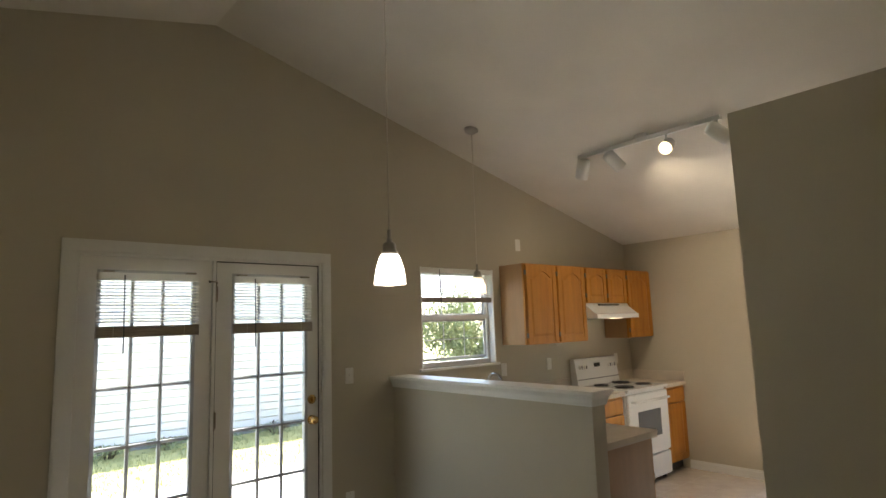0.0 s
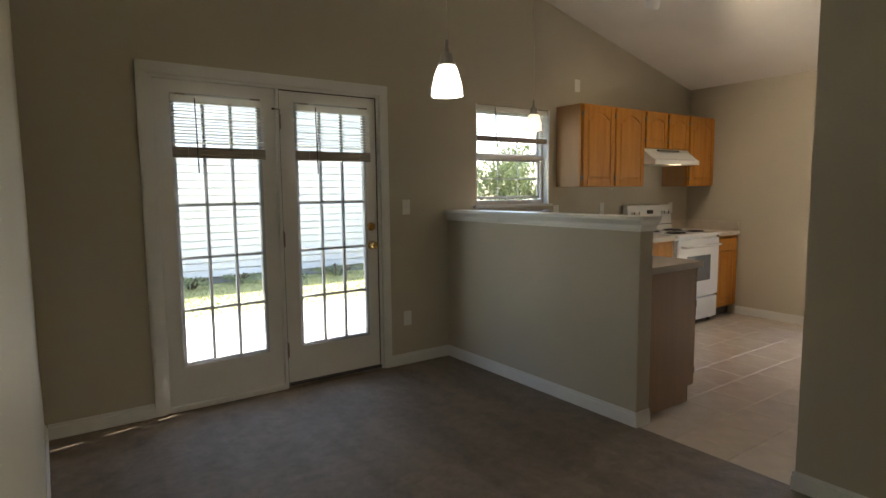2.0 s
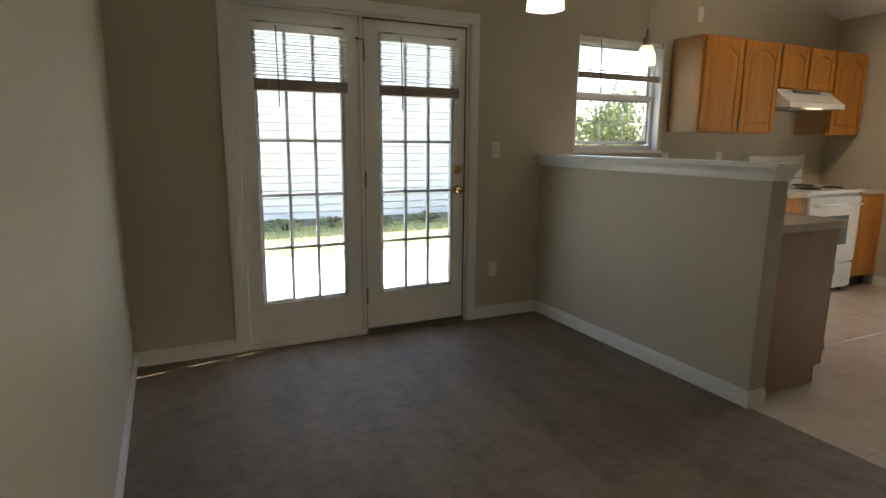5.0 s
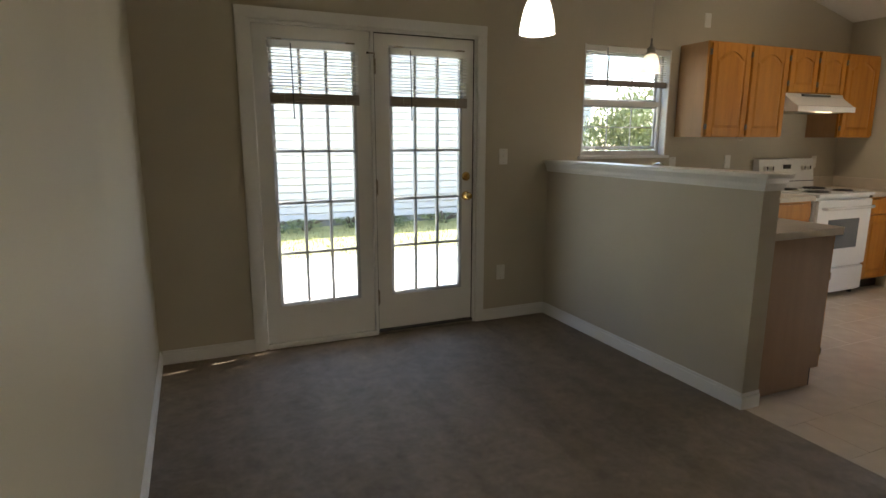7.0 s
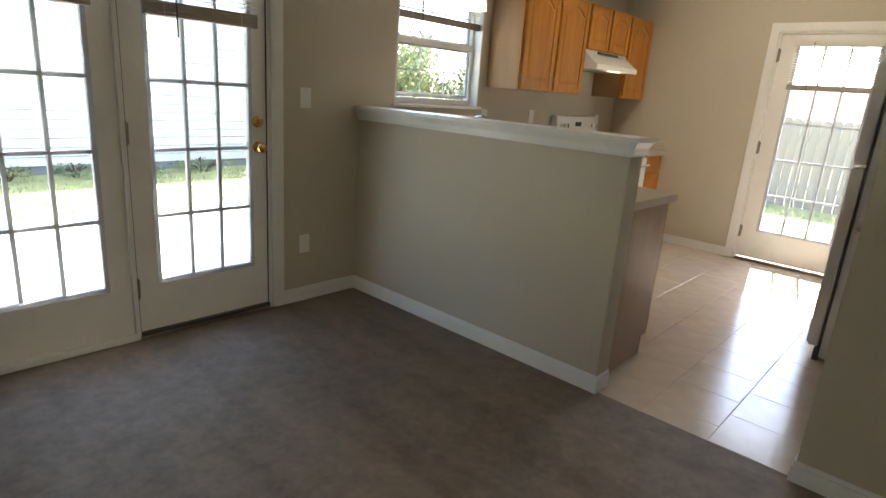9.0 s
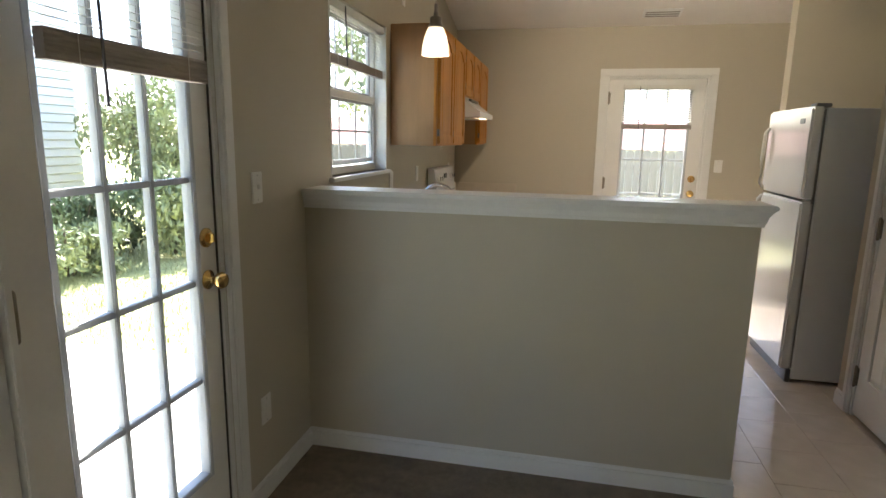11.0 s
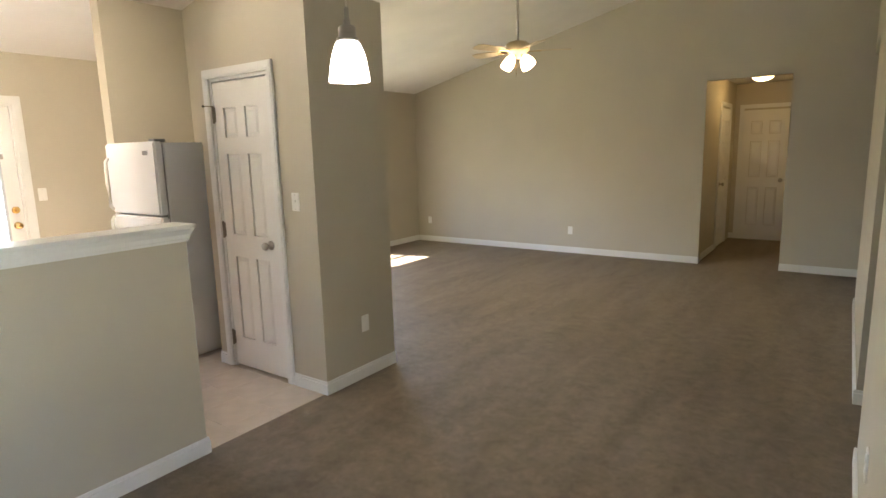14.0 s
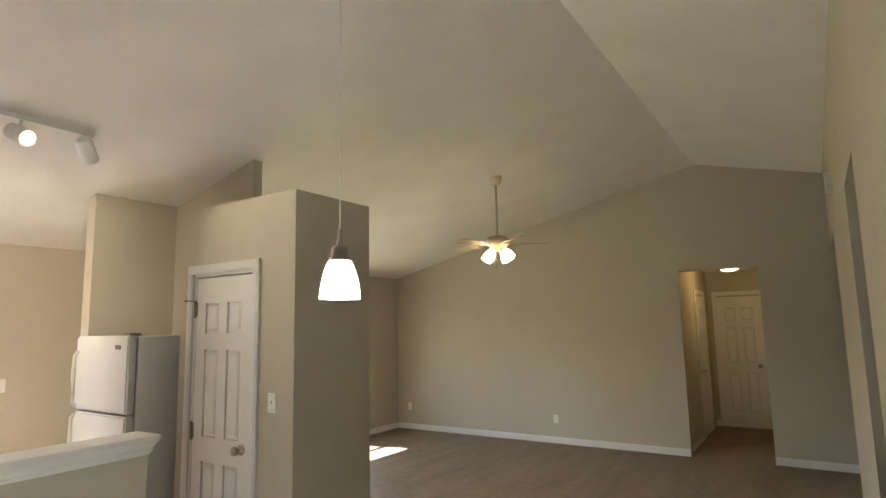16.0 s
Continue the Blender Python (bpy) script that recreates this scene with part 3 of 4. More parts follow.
def six_panel(name, m, w, top, label, knob_x=None, hinge_x=None, both=True):
    """A moulded six-panel door in local x 0..w, face towards -y at y = 0."""
    d = thing(name, label, "door", m, kind="structure")
    st, mid = 0.105 * w / 0.6, 0.09 * w / 0.6
    cols = ((st, w / 2 - mid / 2), (w / 2 + mid / 2, w - st))
    rows = ((0.23, 0.83), (0.99, 1.55), (1.66, 1.86))
    bm = bx(B(), 0, w, 0.013, 0.035, 0.012, top)
    for a, b in ((0, st), (w - st, w)):
        bx(bm, a, b, 0, 0.013, 0.012, top)
    cut = [0.012] + [z for r in rows for z in r] + [top]
    for a, b in zip(cut[::2], cut[1::2]):
        bx(bm, st, w - st, 0, 0.013, a, b)
    for r in rows:
        bx(bm, w / 2 - mid / 2, w / 2 + mid / 2, 0, 0.013, *r)
    part("slab", bm, DOORW, d)
    for c in cols:
        for r in rows:
            bm = B()
            a0, a1, b0, b1 = c[0] + 0.004, c[1] - 0.004, r[0] + 0.004, r[1] - 0.004
            k = 0.026
            o = [bm.verts.new(p) for p in ((a0, 0.0125, b0), (a1, 0.0125, b0), (a1, 0.0125, b1), (a0, 0.0125, b1))]
            i = [bm.verts.new(p) for p in ((a0 + k, 0.002, b0 + k), (a1 - k, 0.002, b0 + k), (a1 - k, 0.002, b1 - k), (a0 + k, 0.002, b1 - k))]
            bm.faces.new(i)
            for q in range(4):
                bm.faces.new((o[q], o[(q + 1) % 4], i[(q + 1) % 4], i[q]))
            bmesh.ops.recalc_face_normals(bm, faces=bm.faces)
            part("raised_panel", bm, DOORW, d)
    if knob_x is not None:
        knob(d, knob_x, 0.94, 0.0, NICKEL)
        part("latch", bx(B(), w - 0.002 if knob_x > w / 2 else -0.004, w + 0.004 if knob_x > w / 2 else 0.002, -0.002, 0.012, 0.90, 0.98, 0.001), BRONZE, d)
    if hinge_x is not None:
        for z in (0.22, 1.02, 1.82):
            hinge(d, hinge_x, z, -0.001)
    return d


# pantry door; local x runs west, its face to the north
PD = pose(PDX1, PY1, 0, 0, 0, 180)
pw = PDX1 - PDX0
fr = thing("door_frame_pantry", "white painted casing and jambs around the pantry door", "door frame", PD, kind="structure")
casing(fr, pw, 2.065, 0.062)
jamb(fr, pw, 2.065, 0.11)
six_panel("door_pantry", PD @ pose(0.022, 0.004, 0.006), pw - 0.044, 2.03, "white moulded six-panel pantry door with a nickel knob, closed", pw - 0.115, 0.0)

stop = thing("hinge_pin_stop", "small metal hinge-pin door stop on the pantry door", "door stop", PD @ pose(0.02, -0.012, 1.885))
part("arm", tube(B(), [(0, 0, -0.004), (-0.02, -0.02, 0.0), (-0.05, -0.032, 0.0)], 0.004, 8), BRONZE, stop)
part("pad", lathe(B(), [(0.008, -0.006), (0.009, 0.0), (0.008, 0.006)], 10, (-0.052, -0.033, 0.0)), RUBBER, stop)

stop = thing("hinge_pin_stop", "small dark hinge-pin door stop on the garden door", "door stop", pose(DX0 + 0.783, -0.002, 1.925))
part("arm", tube(B(), [(0, 0, -0.02), (0.0, -0.02, 0.0), (-0.05, -0.035, 0.0)], 0.0045, 8), BRONZE, stop)
part("pad", lathe(B(), [(0.008, -0.006), (0.009, 0.0), (0.008, 0.006)], 10, (-0.052, -0.035, 0.0)), RUBBER, stop)

# back hall doors
HD = pose(0.93, -10.63, 0, 0, 0, 180) @ pose(-0.63, 0, 0)
fr = thing("door_frame_hall", "white painted casing around the hall end door", "door frame", HD, kind="structure")
casing(fr, 0.63, 2.065, 0.06)
six_panel("door_hall", HD @ pose(0.0, -0.012, 0.006), 0.63, 2.03, "white six-panel hall door in yellow lamplight, closed", 0.56)
HS = pose(HX1 + 0.03, -9.42, 0, 0, 0, -90)
fr = thing("door_frame_bath", "white painted casing around the hall side door", "door frame", HS, kind="structure")
casing(fr, 0.72, 2.065, 0.06)
six_panel("door_bath", HS @ pose(0, -0.012, 0.006), 0.72, 2.03, "white six-panel door in the hall side wall, closed", 0.07)


# ---- plates ----
def plate(m, kind, group="wall plates"):
    lab = {"switch": "white toggle light switch plate on the tan wall", "outlet": "white duplex outlet plate low on the tan wall", "blank": "white blank cover plate on the tan wall"}[kind]
    p = thing("light_switch" if kind == "switch" else "wall_outlet" if kind == "outlet" else "cover_plate", lab, "wall plate", m, group)
    part("plate", bx(B(), -0.036, 0.036, -0.007, 0, -0.058, 0.058, 0.003), PLASTIC, p)
    if kind == "switch":
        part("toggle", bx(B(), -0.006, 0.006, -0.019, -0.005, -0.004, 0.012, 0.002), PLASTIC, p)
    if kind == "outlet":
        for z in (-0.021, 0.021):
            part("socket", bx(B(), -0.017, 0.017, -0.0095, -0.006, z - 0.014, z + 0.014, 0.002), PLASTIC, p)
    if kind != "blank":
        for z in (-0.045, 0.045):
            part("screw", lathe(B(), [(0.003, 0.007), (0.003, 0.0078)], 8, (0, 0, z), Euler((radians(90), 0, 0)).to_matrix()), NICKEL, p)
    return p


def face(x, y, z, d):
    """The pose of a plate on a wall that faces the way d."""
    return pose(x, y, z, 0, 0, {"s": 0, "w": -90, "n": 180, "e": 90}[d])


plate(face(2.40, 0, 1.25, "s"), "switch")
plate(face(2.397, 0, 0.368, "s"), "outlet")
plate(face(4.345, 0, 2.362, "s"), "blank")
plate(face(4.728, 0, 1.18, "s"), "outlet")
plate(face(4.07, 0, 1.17, "s"), "outlet")
plate(face(5.92, 0, 1.16, "s"), "outlet")
plate(face(EAST, -2.498, 1.235, "w"), "switch")
plate(face(2.975, PY1, 1.247, "n"), "switch")
plate(face(PX0, -3.088, 0.38, "w"), "outlet")
plate(face(3.43, SOUTH, 0.33, "n"), "outlet")
plate(face(6.0, SOUTH, 0.36, "n"), "outlet")
plate(face(0, -2.69, 0.40, "e"), "outlet")
# white box put in for the narrow bright glint on this wall
ch = thing("glint_box", "small white plastic box for a bright glint high on the tan wall", "chime", face(0, -6.05, 2.80, "e"))
part("cover", bx(B(), -0.05, 0.05, -0.045, 0, -0.09, 0.09, 0.006), PLASTIC, ch)


# ---- lamps ----
def pendant(x, y, z, shade_mat, watts, tone, label):
    """A pendant; z is the lower rim of its glass."""
    top = zc(x)
    p = thing("pendant_lamp", label, "pendant lamp", pose(x, y, top))
    o = z - top
    prof = [(0.068, 0.0), (0.0685, 0.006), (0.066, 0.030), (0.060, 0.065), (0.052, 0.096), (0.043, 0.120), (0.036, 0.130)]
    bm = lathe(B(), [(r, o + h) for r, h in prof], 32)
    bmesh.ops.delete(bm, geom=[f for f in bm.faces if len(f.verts) > 4], context="FACES_ONLY")
    part("glass_shade", bm, shade_mat, p, "lit frosted glass bell shade")
    part("socket_cup", lathe(B(), [(0.006, o + 0.128), (0.037, o + 0.129), (0.037, o + 0.139), (0.029, o + 0.144), (0.029, o + 0.172), (0.024, o + 0.179), (0.011, o + 0.184), (0.012, o + 0.196), (0.008, o + 0.202), (0.008, o + 0.235), (0.003, o + 0.24)], 20), NICKEL_DARK, p)
    part("cord", tube(B(), [(0, 0, o + 0.235), (0, 0, -0.02)], 0.003, 8), CORD, p)
    part("canopy", lathe(B(), [(0.012, -0.042), (0.03, -0.036), (0.056, -0.02), (0.062, 0.012)], 24), NICKEL, p)
    lamp("pendant_bulb", "POINT", pose(x, y, z + 0.045), watts, tone, 0.022)


pendant(1.54, -1.762, 1.782, SHADE, 1.1, (1.0, 0.93, 0.84), "nickel pendant lamp with lit white glass over the dining area")
pendant(3.325, -0.462, 1.842, SHADE2, 0.3, (1.0, 0.83, 0.62), "nickel pendant lamp with warm lit glass over the sink counter")

tr = thing("track_light", "white ceiling track with four cylinder spotlights, one glowing", "track light", pose(4.12, -1.545, zc(4.12)))
part("track", bx(B(), -0.018, 0.018, -0.60, 0.60, -0.05, -0.018, 0.003), TRIM, tr)
part("mount", bx(B(), -0.03, 0.03, -0.05, 0.05, -0.022, 0.012, 0.003), TRIM, tr)
for k, (y, aim, lit) in enumerate(((0.57, (0.25, 0.45, -0.9), 1), (0.27, (0.70, -0.25, -0.62), 0), (-0.19, (-0.86, -0.22, -0.42), 2), (-0.57, (0.55, -0.6, -0.6), 0))):
    q = Vector(aim).normalized().to_track_quat("Z", "Y").to_matrix()
    c = Vector((0.01, y, -0.135))
    hd = part("spot_head", lathe(B(), [(0.034, -0.085), (0.050, -0.070), (0.053, -0.04), (0.053, 0.085), (0.047, 0.085), (0.046, -0.03), (0.0, -0.035)], 24, c, q), TRIM, tr)
    part("stem", tube(B(), [(0, y, -0.05), (0, y, -0.085), c - Vector((0.0, 0, -0.02))], 0.008, 8), TRIM, tr)
    part("bulb", lathe(B(), [(0.012, -0.025), (0.032, 0.0), (0.044, 0.05), (0.042, 0.082), (0.0, 0.094)], 20, c, q), BULB if lit else PLASTIC, hd)
    # the two heads with unlit bulbs also get lamps, added to brighten the kitchen
    watts = (3, 19, 7, 2)[k]
    s = lamp("spot", "SPOT", pose(4.12, -1.545, zc(4.12)) @ Matrix.Translation(c + Vector(aim).normalized() * 0.09) @ q.to_4x4() @ pose(0, 0, 0, 180), watts, (1.0, 0.83, 0.60), 0.03)
    s.data.spot_size, s.data.spot_blend = radians(115), 0.9

fan = thing("ceiling_fan", "cream five-blade ceiling fan with lit glass shades on a long rod", "ceiling fan", pose(3.04, -5.82, zc(3.04)))
part("canopy", lathe(B(), [(0.02, -0.085), (0.05, -0.07), (0.068, -0.02), (0.07, 0.03)], 24), FANW, fan)
part("down_rod", tube(B(), [(0, 0, -0.06), (0, 0, -0.66)], 0.012, 12), NICKEL, fan)
part("motor", lathe(B(), [(0.03, -0.64), (0.09, -0.655), (0.125, -0.68), (0.125, -0.74), (0.09, -0.765), (0.05, -0.78), (0.05, -0.815), (0.0, -0.82)], 28), FANW, fan)
for k in range(5):
    a = radians(69 + 72 * k)
    r = Matrix.Rotation(a, 4, "Z") @ Matrix.Rotation(radians(12), 4, "X")
    bm = prism(B(), [(0.19, -0.045), (0.30, -0.058), (0.50, -0.066), (0.545, -0.05), (0.555, 0.0), (0.545, 0.05), (0.50, 0.066), (0.30, 0.058), (0.19, 0.045)], "z", -0.004, 0.004)
    bmesh.ops.transform(bm, matrix=Matrix.Translation((0, 0, -0.74)) @ r, verts=bm.verts)
    bl = part("blade", bm, BLADE, fan)
    bm = bx(B(), 0.10, 0.24, -0.014, 0.014, -0.012, -0.005, 0.003)
    bmesh.ops.transform(bm, matrix=Matrix.Translation((0, 0, -0.74)) @ r, verts=bm.verts)
    part("blade_arm", bm, BRASS, bl)
for k in range(4):
    a = radians(80 + 90 * k)
    q = Vector((math.cos(a) * 0.62, math.sin(a) * 0.62, -0.78)).normalized().to_track_quat("Z", "Y").to_matrix()
    part("lamp_shade", lathe(B(), [(0.02, 0.0), (0.036, 0.02), (0.052, 0.06), (0.060, 0.10), (0.060, 0.13), (0.0, 0.12)], 20, (0.085 * math.cos(a), 0.085 * math.sin(a), -0.80), q), FANBULB, fan, "lit frosted glass shade")
    part("lamp_arm", tube(B(), [(0.04 * math.cos(a), 0.04 * math.sin(a), -0.79), (0.09 * math.cos(a), 0.09 * math.sin(a), -0.81)], 0.012, 8), BRASS, fan)
part("pull_chain", tube(B(), [(0.02, 0, -0.81), (0.02, 0, -1.0)], 0.002, 6), BRASS, fan)

s = lamp("fan_bulbs", "SPOT", pose(3.04, -5.82, zc(3.04) - 0.96), 6, (1.0, 0.84, 0.60), 0.12)
s.data.spot_size, s.data.spot_blend = radians(178), 1.0

dm = thing("flush_ceiling_light", "round frosted flush ceiling light, lit warm yellow", "ceiling lamp", pose(1.18, -9.3, 2.45))
part("dome", lathe(B(), [(0.0, -0.10), (0.06, -0.094), (0.11, -0.072), (0.14, -0.035), (0.145, -0.015)], 28), DOME, dm)
part("rim", lathe(B(), [(0.15, -0.022), (0.155, -0.012), (0.155, 0.0), (0.0, 0.0)], 28), NICKEL, dm)
lamp("hall_bulb", "POINT", pose(1.18, -9.3, 2.30), 0.28, (1.0, 0.62, 0.20), 0.08)

vt = thing("ceiling_vent", "white slatted ceiling register in the kitchen slope", "vent", Matrix.Translation((6.0, -1.86, zc(6.0))) @ Matrix.Rotation(math.atan(SLOPE), 4, "Y"), kind="")
part("frame", bx(B(), -0.075, 0.075, -0.16, 0.16, -0.008, 0.004, 0.003), TRIM, vt)
for k in range(6):
    # every other slat is taupe: the shade between louvres, put into colour
    part("slat", bx(B(), -0.055 + k * 0.02, -0.045 + k * 0.02, -0.14, 0.14, -0.013, -0.008, 0.001), RAIL_AND_GAP if k % 2 else TRIM, vt)


# ---- kitchen ----
def arch_door(parent, x0, x1, z0, z1, arch, m=OAK):
    """A raised-panel oak door; arch is the rise of its top rail."""
    w = 0.055
    d = part("cabinet_door", bx(B(), x0, x1, -0.016, -0.004, z0, z1), m, parent)
    bm = B()
    for a, b in ((x0, x0 + w), (x1 - w, x1)):
        bx(bm, a, b, -0.024, -0.016, z0, z1, 0.003)
    bx(bm, x0 + w, x1 - w, -0.0235, -0.016, z0, z0 + w, 0.003)
    xs = [x0 + w + (x1 - x0 - 2 * w) * k / 10 for k in range(11)]
    rise = [z1 - w - arch + arch * math.sin(math.pi * min(max((k - 1) / 8, 0), 1)) ** 0.8 for k in range(11)]
    prism(bm, [(x1 - w, z1), (x0 + w, z1)] + list(zip(xs, rise)), "y", -0.0235, -0.016)
    part("rail_frame", bm, m, d)
    bm = B()
    k = 0.022
    o = [(x1 - w - 0.006, z0 + w + 0.006), (x0 + w + 0.006, z0 + w + 0.006)] + [(min(max(x, x0 + w + 0.006), x1 - w - 0.006), z - 0.006) for x, z in zip(xs, rise)]
    cx, cz = (x0 + x1) / 2, (z0 + z1) / 2
    hw, hh = (x1 - x0) / 2 - w, (z1 - z0) / 2 - w
    vo = [bm.verts.new((x, -0.016, z)) for x, z in o]
    vi = [bm.verts.new((cx + (x - cx) * (1 - k / hw), -0.0225, cz + (z - cz) * (1 - k / hh))) for x, z in o]
    bm.faces.new(vi)
    for q in range(len(o)):
        bm.faces.new((vo[q], vo[(q + 1) % len(o)], vi[(q + 1) % len(o)], vi[q]))
    bmesh.ops.recalc_face_normals(bm, faces=bm.faces)
    part("raised_panel", bm, m, d)
    for z in (z0 + 0.07, z1 - 0.07):
        part("hinge", bx(B(), x0 - 0.010, x0 + 0.004, -0.022, -0.006, z - 0.022, z + 0.022, 0.002), BRONZE, d)
    return d


def upper(x0, x1, z0, z1, doors, arch, label):
    c = thing("wall_cabinet", label, "cabinet", pose(x0, -0.30, z0))
    w, hgt = x1 - x0, z1 - z0
    part("body", bx(B(), 0.001, w - 0.001, 0, 0.299, 0, hgt, 0.002), OAKSIDE, c)
    bm = B()
    cw = 0.032
    bx(bm, 0, w, -0.003, 0.016, 0, 0.03)
    bx(bm, 0, w, -0.003, 0.016, hgt - 0.03, hgt)
    for k in range(doors + 1):
        a = min(max(k * w / doors - cw / 2, 0), w - cw)
        bx(bm, a, a + cw, -0.004, 0.016, 0.03, hgt - 0.03)
    part("face_frame", bm, OAK, c)
    for k in range(doors):
        arch_door(c, k * w / doors + 0.014, (k + 1) * w / doors - 0.014, 0.012, hgt - 0.014, arch)
    return c


upper(4.065, 4.98, 1.397, 2.14, 2, 0.06, "honey oak two-door wall cabinet with arched panels")
upper(4.985, 5.74, 1.77, 2.14, 2, 0.03, "short honey oak wall cabinet above the range hood")
upper(5.745, 6.235, 1.397, 2.14, 1, 0.06, "honey oak single-door wall cabinet in the corner")

hood = thing("range_hood", "white enamel under-cabinet range hood", "range hood", pose(4.98, 0, 1.615))
prismb = prism(B(), [(-0.005, 0.157), (-0.31, 0.157), (-0.32, 0.13), (-0.42, 0.05), (-0.44, 0.045), (-0.44, 0.0), (-0.005, 0.0)], "x", 0, 0.765)
part("shell", prismb, ENAMEL, hood)
part("vent_panel", bx(B(), 0.20, 0.56, -0.338, -0.30, 0.132, 0.150, 0.002), GREYP, hood, "grey louvred strip")
part("filter", bx(B(), 0.08, 0.68, -0.375, -0.06, -0.004, 0.001), NICKEL, hood)
part("light_lens", bx(B(), 0.30, 0.46, -0.43, -0.385, -0.006, 0.001, 0.002), LENS, hood, "lit warm lamp lens")


def base_unit(name, m, w, depth, label, doors=1, drawer=True, side=OAKSIDE, front=True):
    """A base cabinet in local x 0..w, front at y = -depth."""
    c = thing(name, label, "cabinet", m)
    bm = bx(B(), 0.001, w - 0.001, -depth, -0.002, 0.10, 0.87)
    bx(bm, 0.001, w - 0.001, -depth + 0.07, -0.002, 0.0, 0.10)
    part("body", bm, side, c)
    part("toe_kick", bx(B(), 0, w, -depth + 0.064, -depth + 0.07, 0, 0.10), BLACK, c)
    if front:
        fr = part("face_frame", bx(B(), 0, w, -depth - 0.004, -depth, 0.10, 0.87, 0.002), OAK, c)
        for k in range(doors):
            a, b = k * w / doors + 0.014, (k + 1) * w / doors - 0.014
            if drawer:
                part("drawer_front", bx(B(), a, b, -depth - 0.022, -depth - 0.004, 0.715, 0.85, 0.005), OAK, c)
            d = arch_door(c, a, b, 0.12, 0.70 if drawer else 0.85, 0.0)
            d.matrix_basis = Matrix.Translation((0, -depth, 0))
    return c


cb = thing("loose_cable", "thin beige cable loop hanging under the wall cabinet", "cable", pose(4.60, -0.22, 1.397))
part("loop", tube(B(), [(-0.05 + 0.01 * k, 0.002 * math.sin(k), -0.002 - 0.026 * math.sin(math.pi * k / 10)) for k in range(11)], 0.0035, 8), CORD, cb)

base_unit("base_cabinet", pose(5.825, 0, 0), 0.42, 0.60, "honey oak base cabinet with one drawer beside the stove")
base_unit("base_cabinet", pose(4.36, 0, 0), 0.69, 0.60, "honey oak base cabinet with drawer beside the stove")
base_unit("base_cabinet", pose(3.56, 0, 0), 0.795, 0.60, "honey oak sink base cabinet", 2, False)
PEN = pose(KX1 + 0.001, -1.80, 0, 0, 0, 90)
base_unit("base_cabinet", PEN, 1.18, 0.55, "brown-panelled peninsula cabinet behind the half wall", 2, True, OAKDARK)

ct = thing("countertop", "beige laminate L-shaped kitchen countertop with backsplash", "countertop")
bm = prism(B(), [(KX1 + 0.001, -0.001), (KX1 + 0.001, -1.83), (3.495, -1.83), (3.505, -1.82), (3.505, -0.64), (5.052, -0.64), (5.052, -0.001)], "z", 0.872, 0.912)
part("top", bm, COUNTER, ct)
part("backsplash", bx(B(), 2.93, 5.052, -0.022, -0.001, 0.912, 1.012, 0.003), COUNTER, ct)
ct = thing("countertop", "beige laminate countertop in the kitchen corner", "countertop")
part("top", bx(B(), 5.822, 6.249, -0.64, -0.001, 0.872, 0.912, 0.004), COUNTER, ct)
part("backsplash", bx(B(), 5.822, 6.225, -0.022, -0.001, 0.912, 1.012, 0.003), COUNTER, ct)
part("side_splash", bx(B(), 6.227, 6.249, -0.635, -0.001, 0.912, 1.012, 0.003), COUNTER, ct)

fc = thing("kitchen_faucet", "chrome arched kitchen faucet on the counter", "faucet", pose(3.48, -0.37, 0.912))
pts = [(0, 0, 0.0), (0, 0, 0.20)] + [(0, -0.085 + 0.085 * math.cos(a * math.pi / 10), 0.20 + 0.085 * math.sin(a * math.pi / 10)) for a in range(1, 11)] + [(0, -0.17, 0.15)]
part("spout", tube(B(), pts, 0.012, 12), STEEL, fc)
part("base", lathe(B(), [(0.03, 0.0), (0.03, 0.012), (0.018, 0.03), (0.016, 0.06)], 20), STEEL, fc)
part("lever", tube(B(), [(0.02, 0, 0.05), (0.06, 0, 0.075), (0.09, 0, 0.08)], 0.006, 8), STEEL, fc)

st = thing("electric_range", "white electric range with coil burners and a glazed oven door", "stove", pose(5.057, 0, 0))
SW = 0.76
part("body", bx(B(), 0.002, SW - 0.002, -0.62, -0.03, 0.03, 0.895, 0.004), ENAMEL, st)
part("cooktop", bx(B(), 0, SW, -0.665, -0.03, 0.895, 0.922, 0.006), ENAMEL, st)
prismb = prism(B(), [(-0.01, 0.90), (-0.10, 0.90), (-0.10, 0.94), (-0.065, 1.19), (-0.05, 1.20), (-0.01, 1.20)], "x", 0.002, SW - 0.002)
bg = part("backguard", prismb, ENAMEL, st)
part("clock", bx(B(), 0.33, 0.43, -0.082, -0.068, 1.105, 1.145, 0.002), BLACK, bg)
part("trim_line", bx(B(), 0.01, SW - 0.01, -0.099, -0.088, 0.985, 0.992), GREYP, bg)
rot = Euler((radians(82), 0, 0)).to_matrix()
for x in (0.08, 0.16, 0.60, 0.68):
    kn = part("knob", lathe(B(), [(0.026, 0), (0.026, 0.006), (0.021, 0.010), (0.019, 0.026), (0.0, 0.028)], 18, (x, -0.072, 1.11), rot), PLASTIC, bg)
    part("pointer", bx(B(), x - 0.004, x + 0.004, -0.106, -0.098, 1.095, 1.13), GREYP, kn)
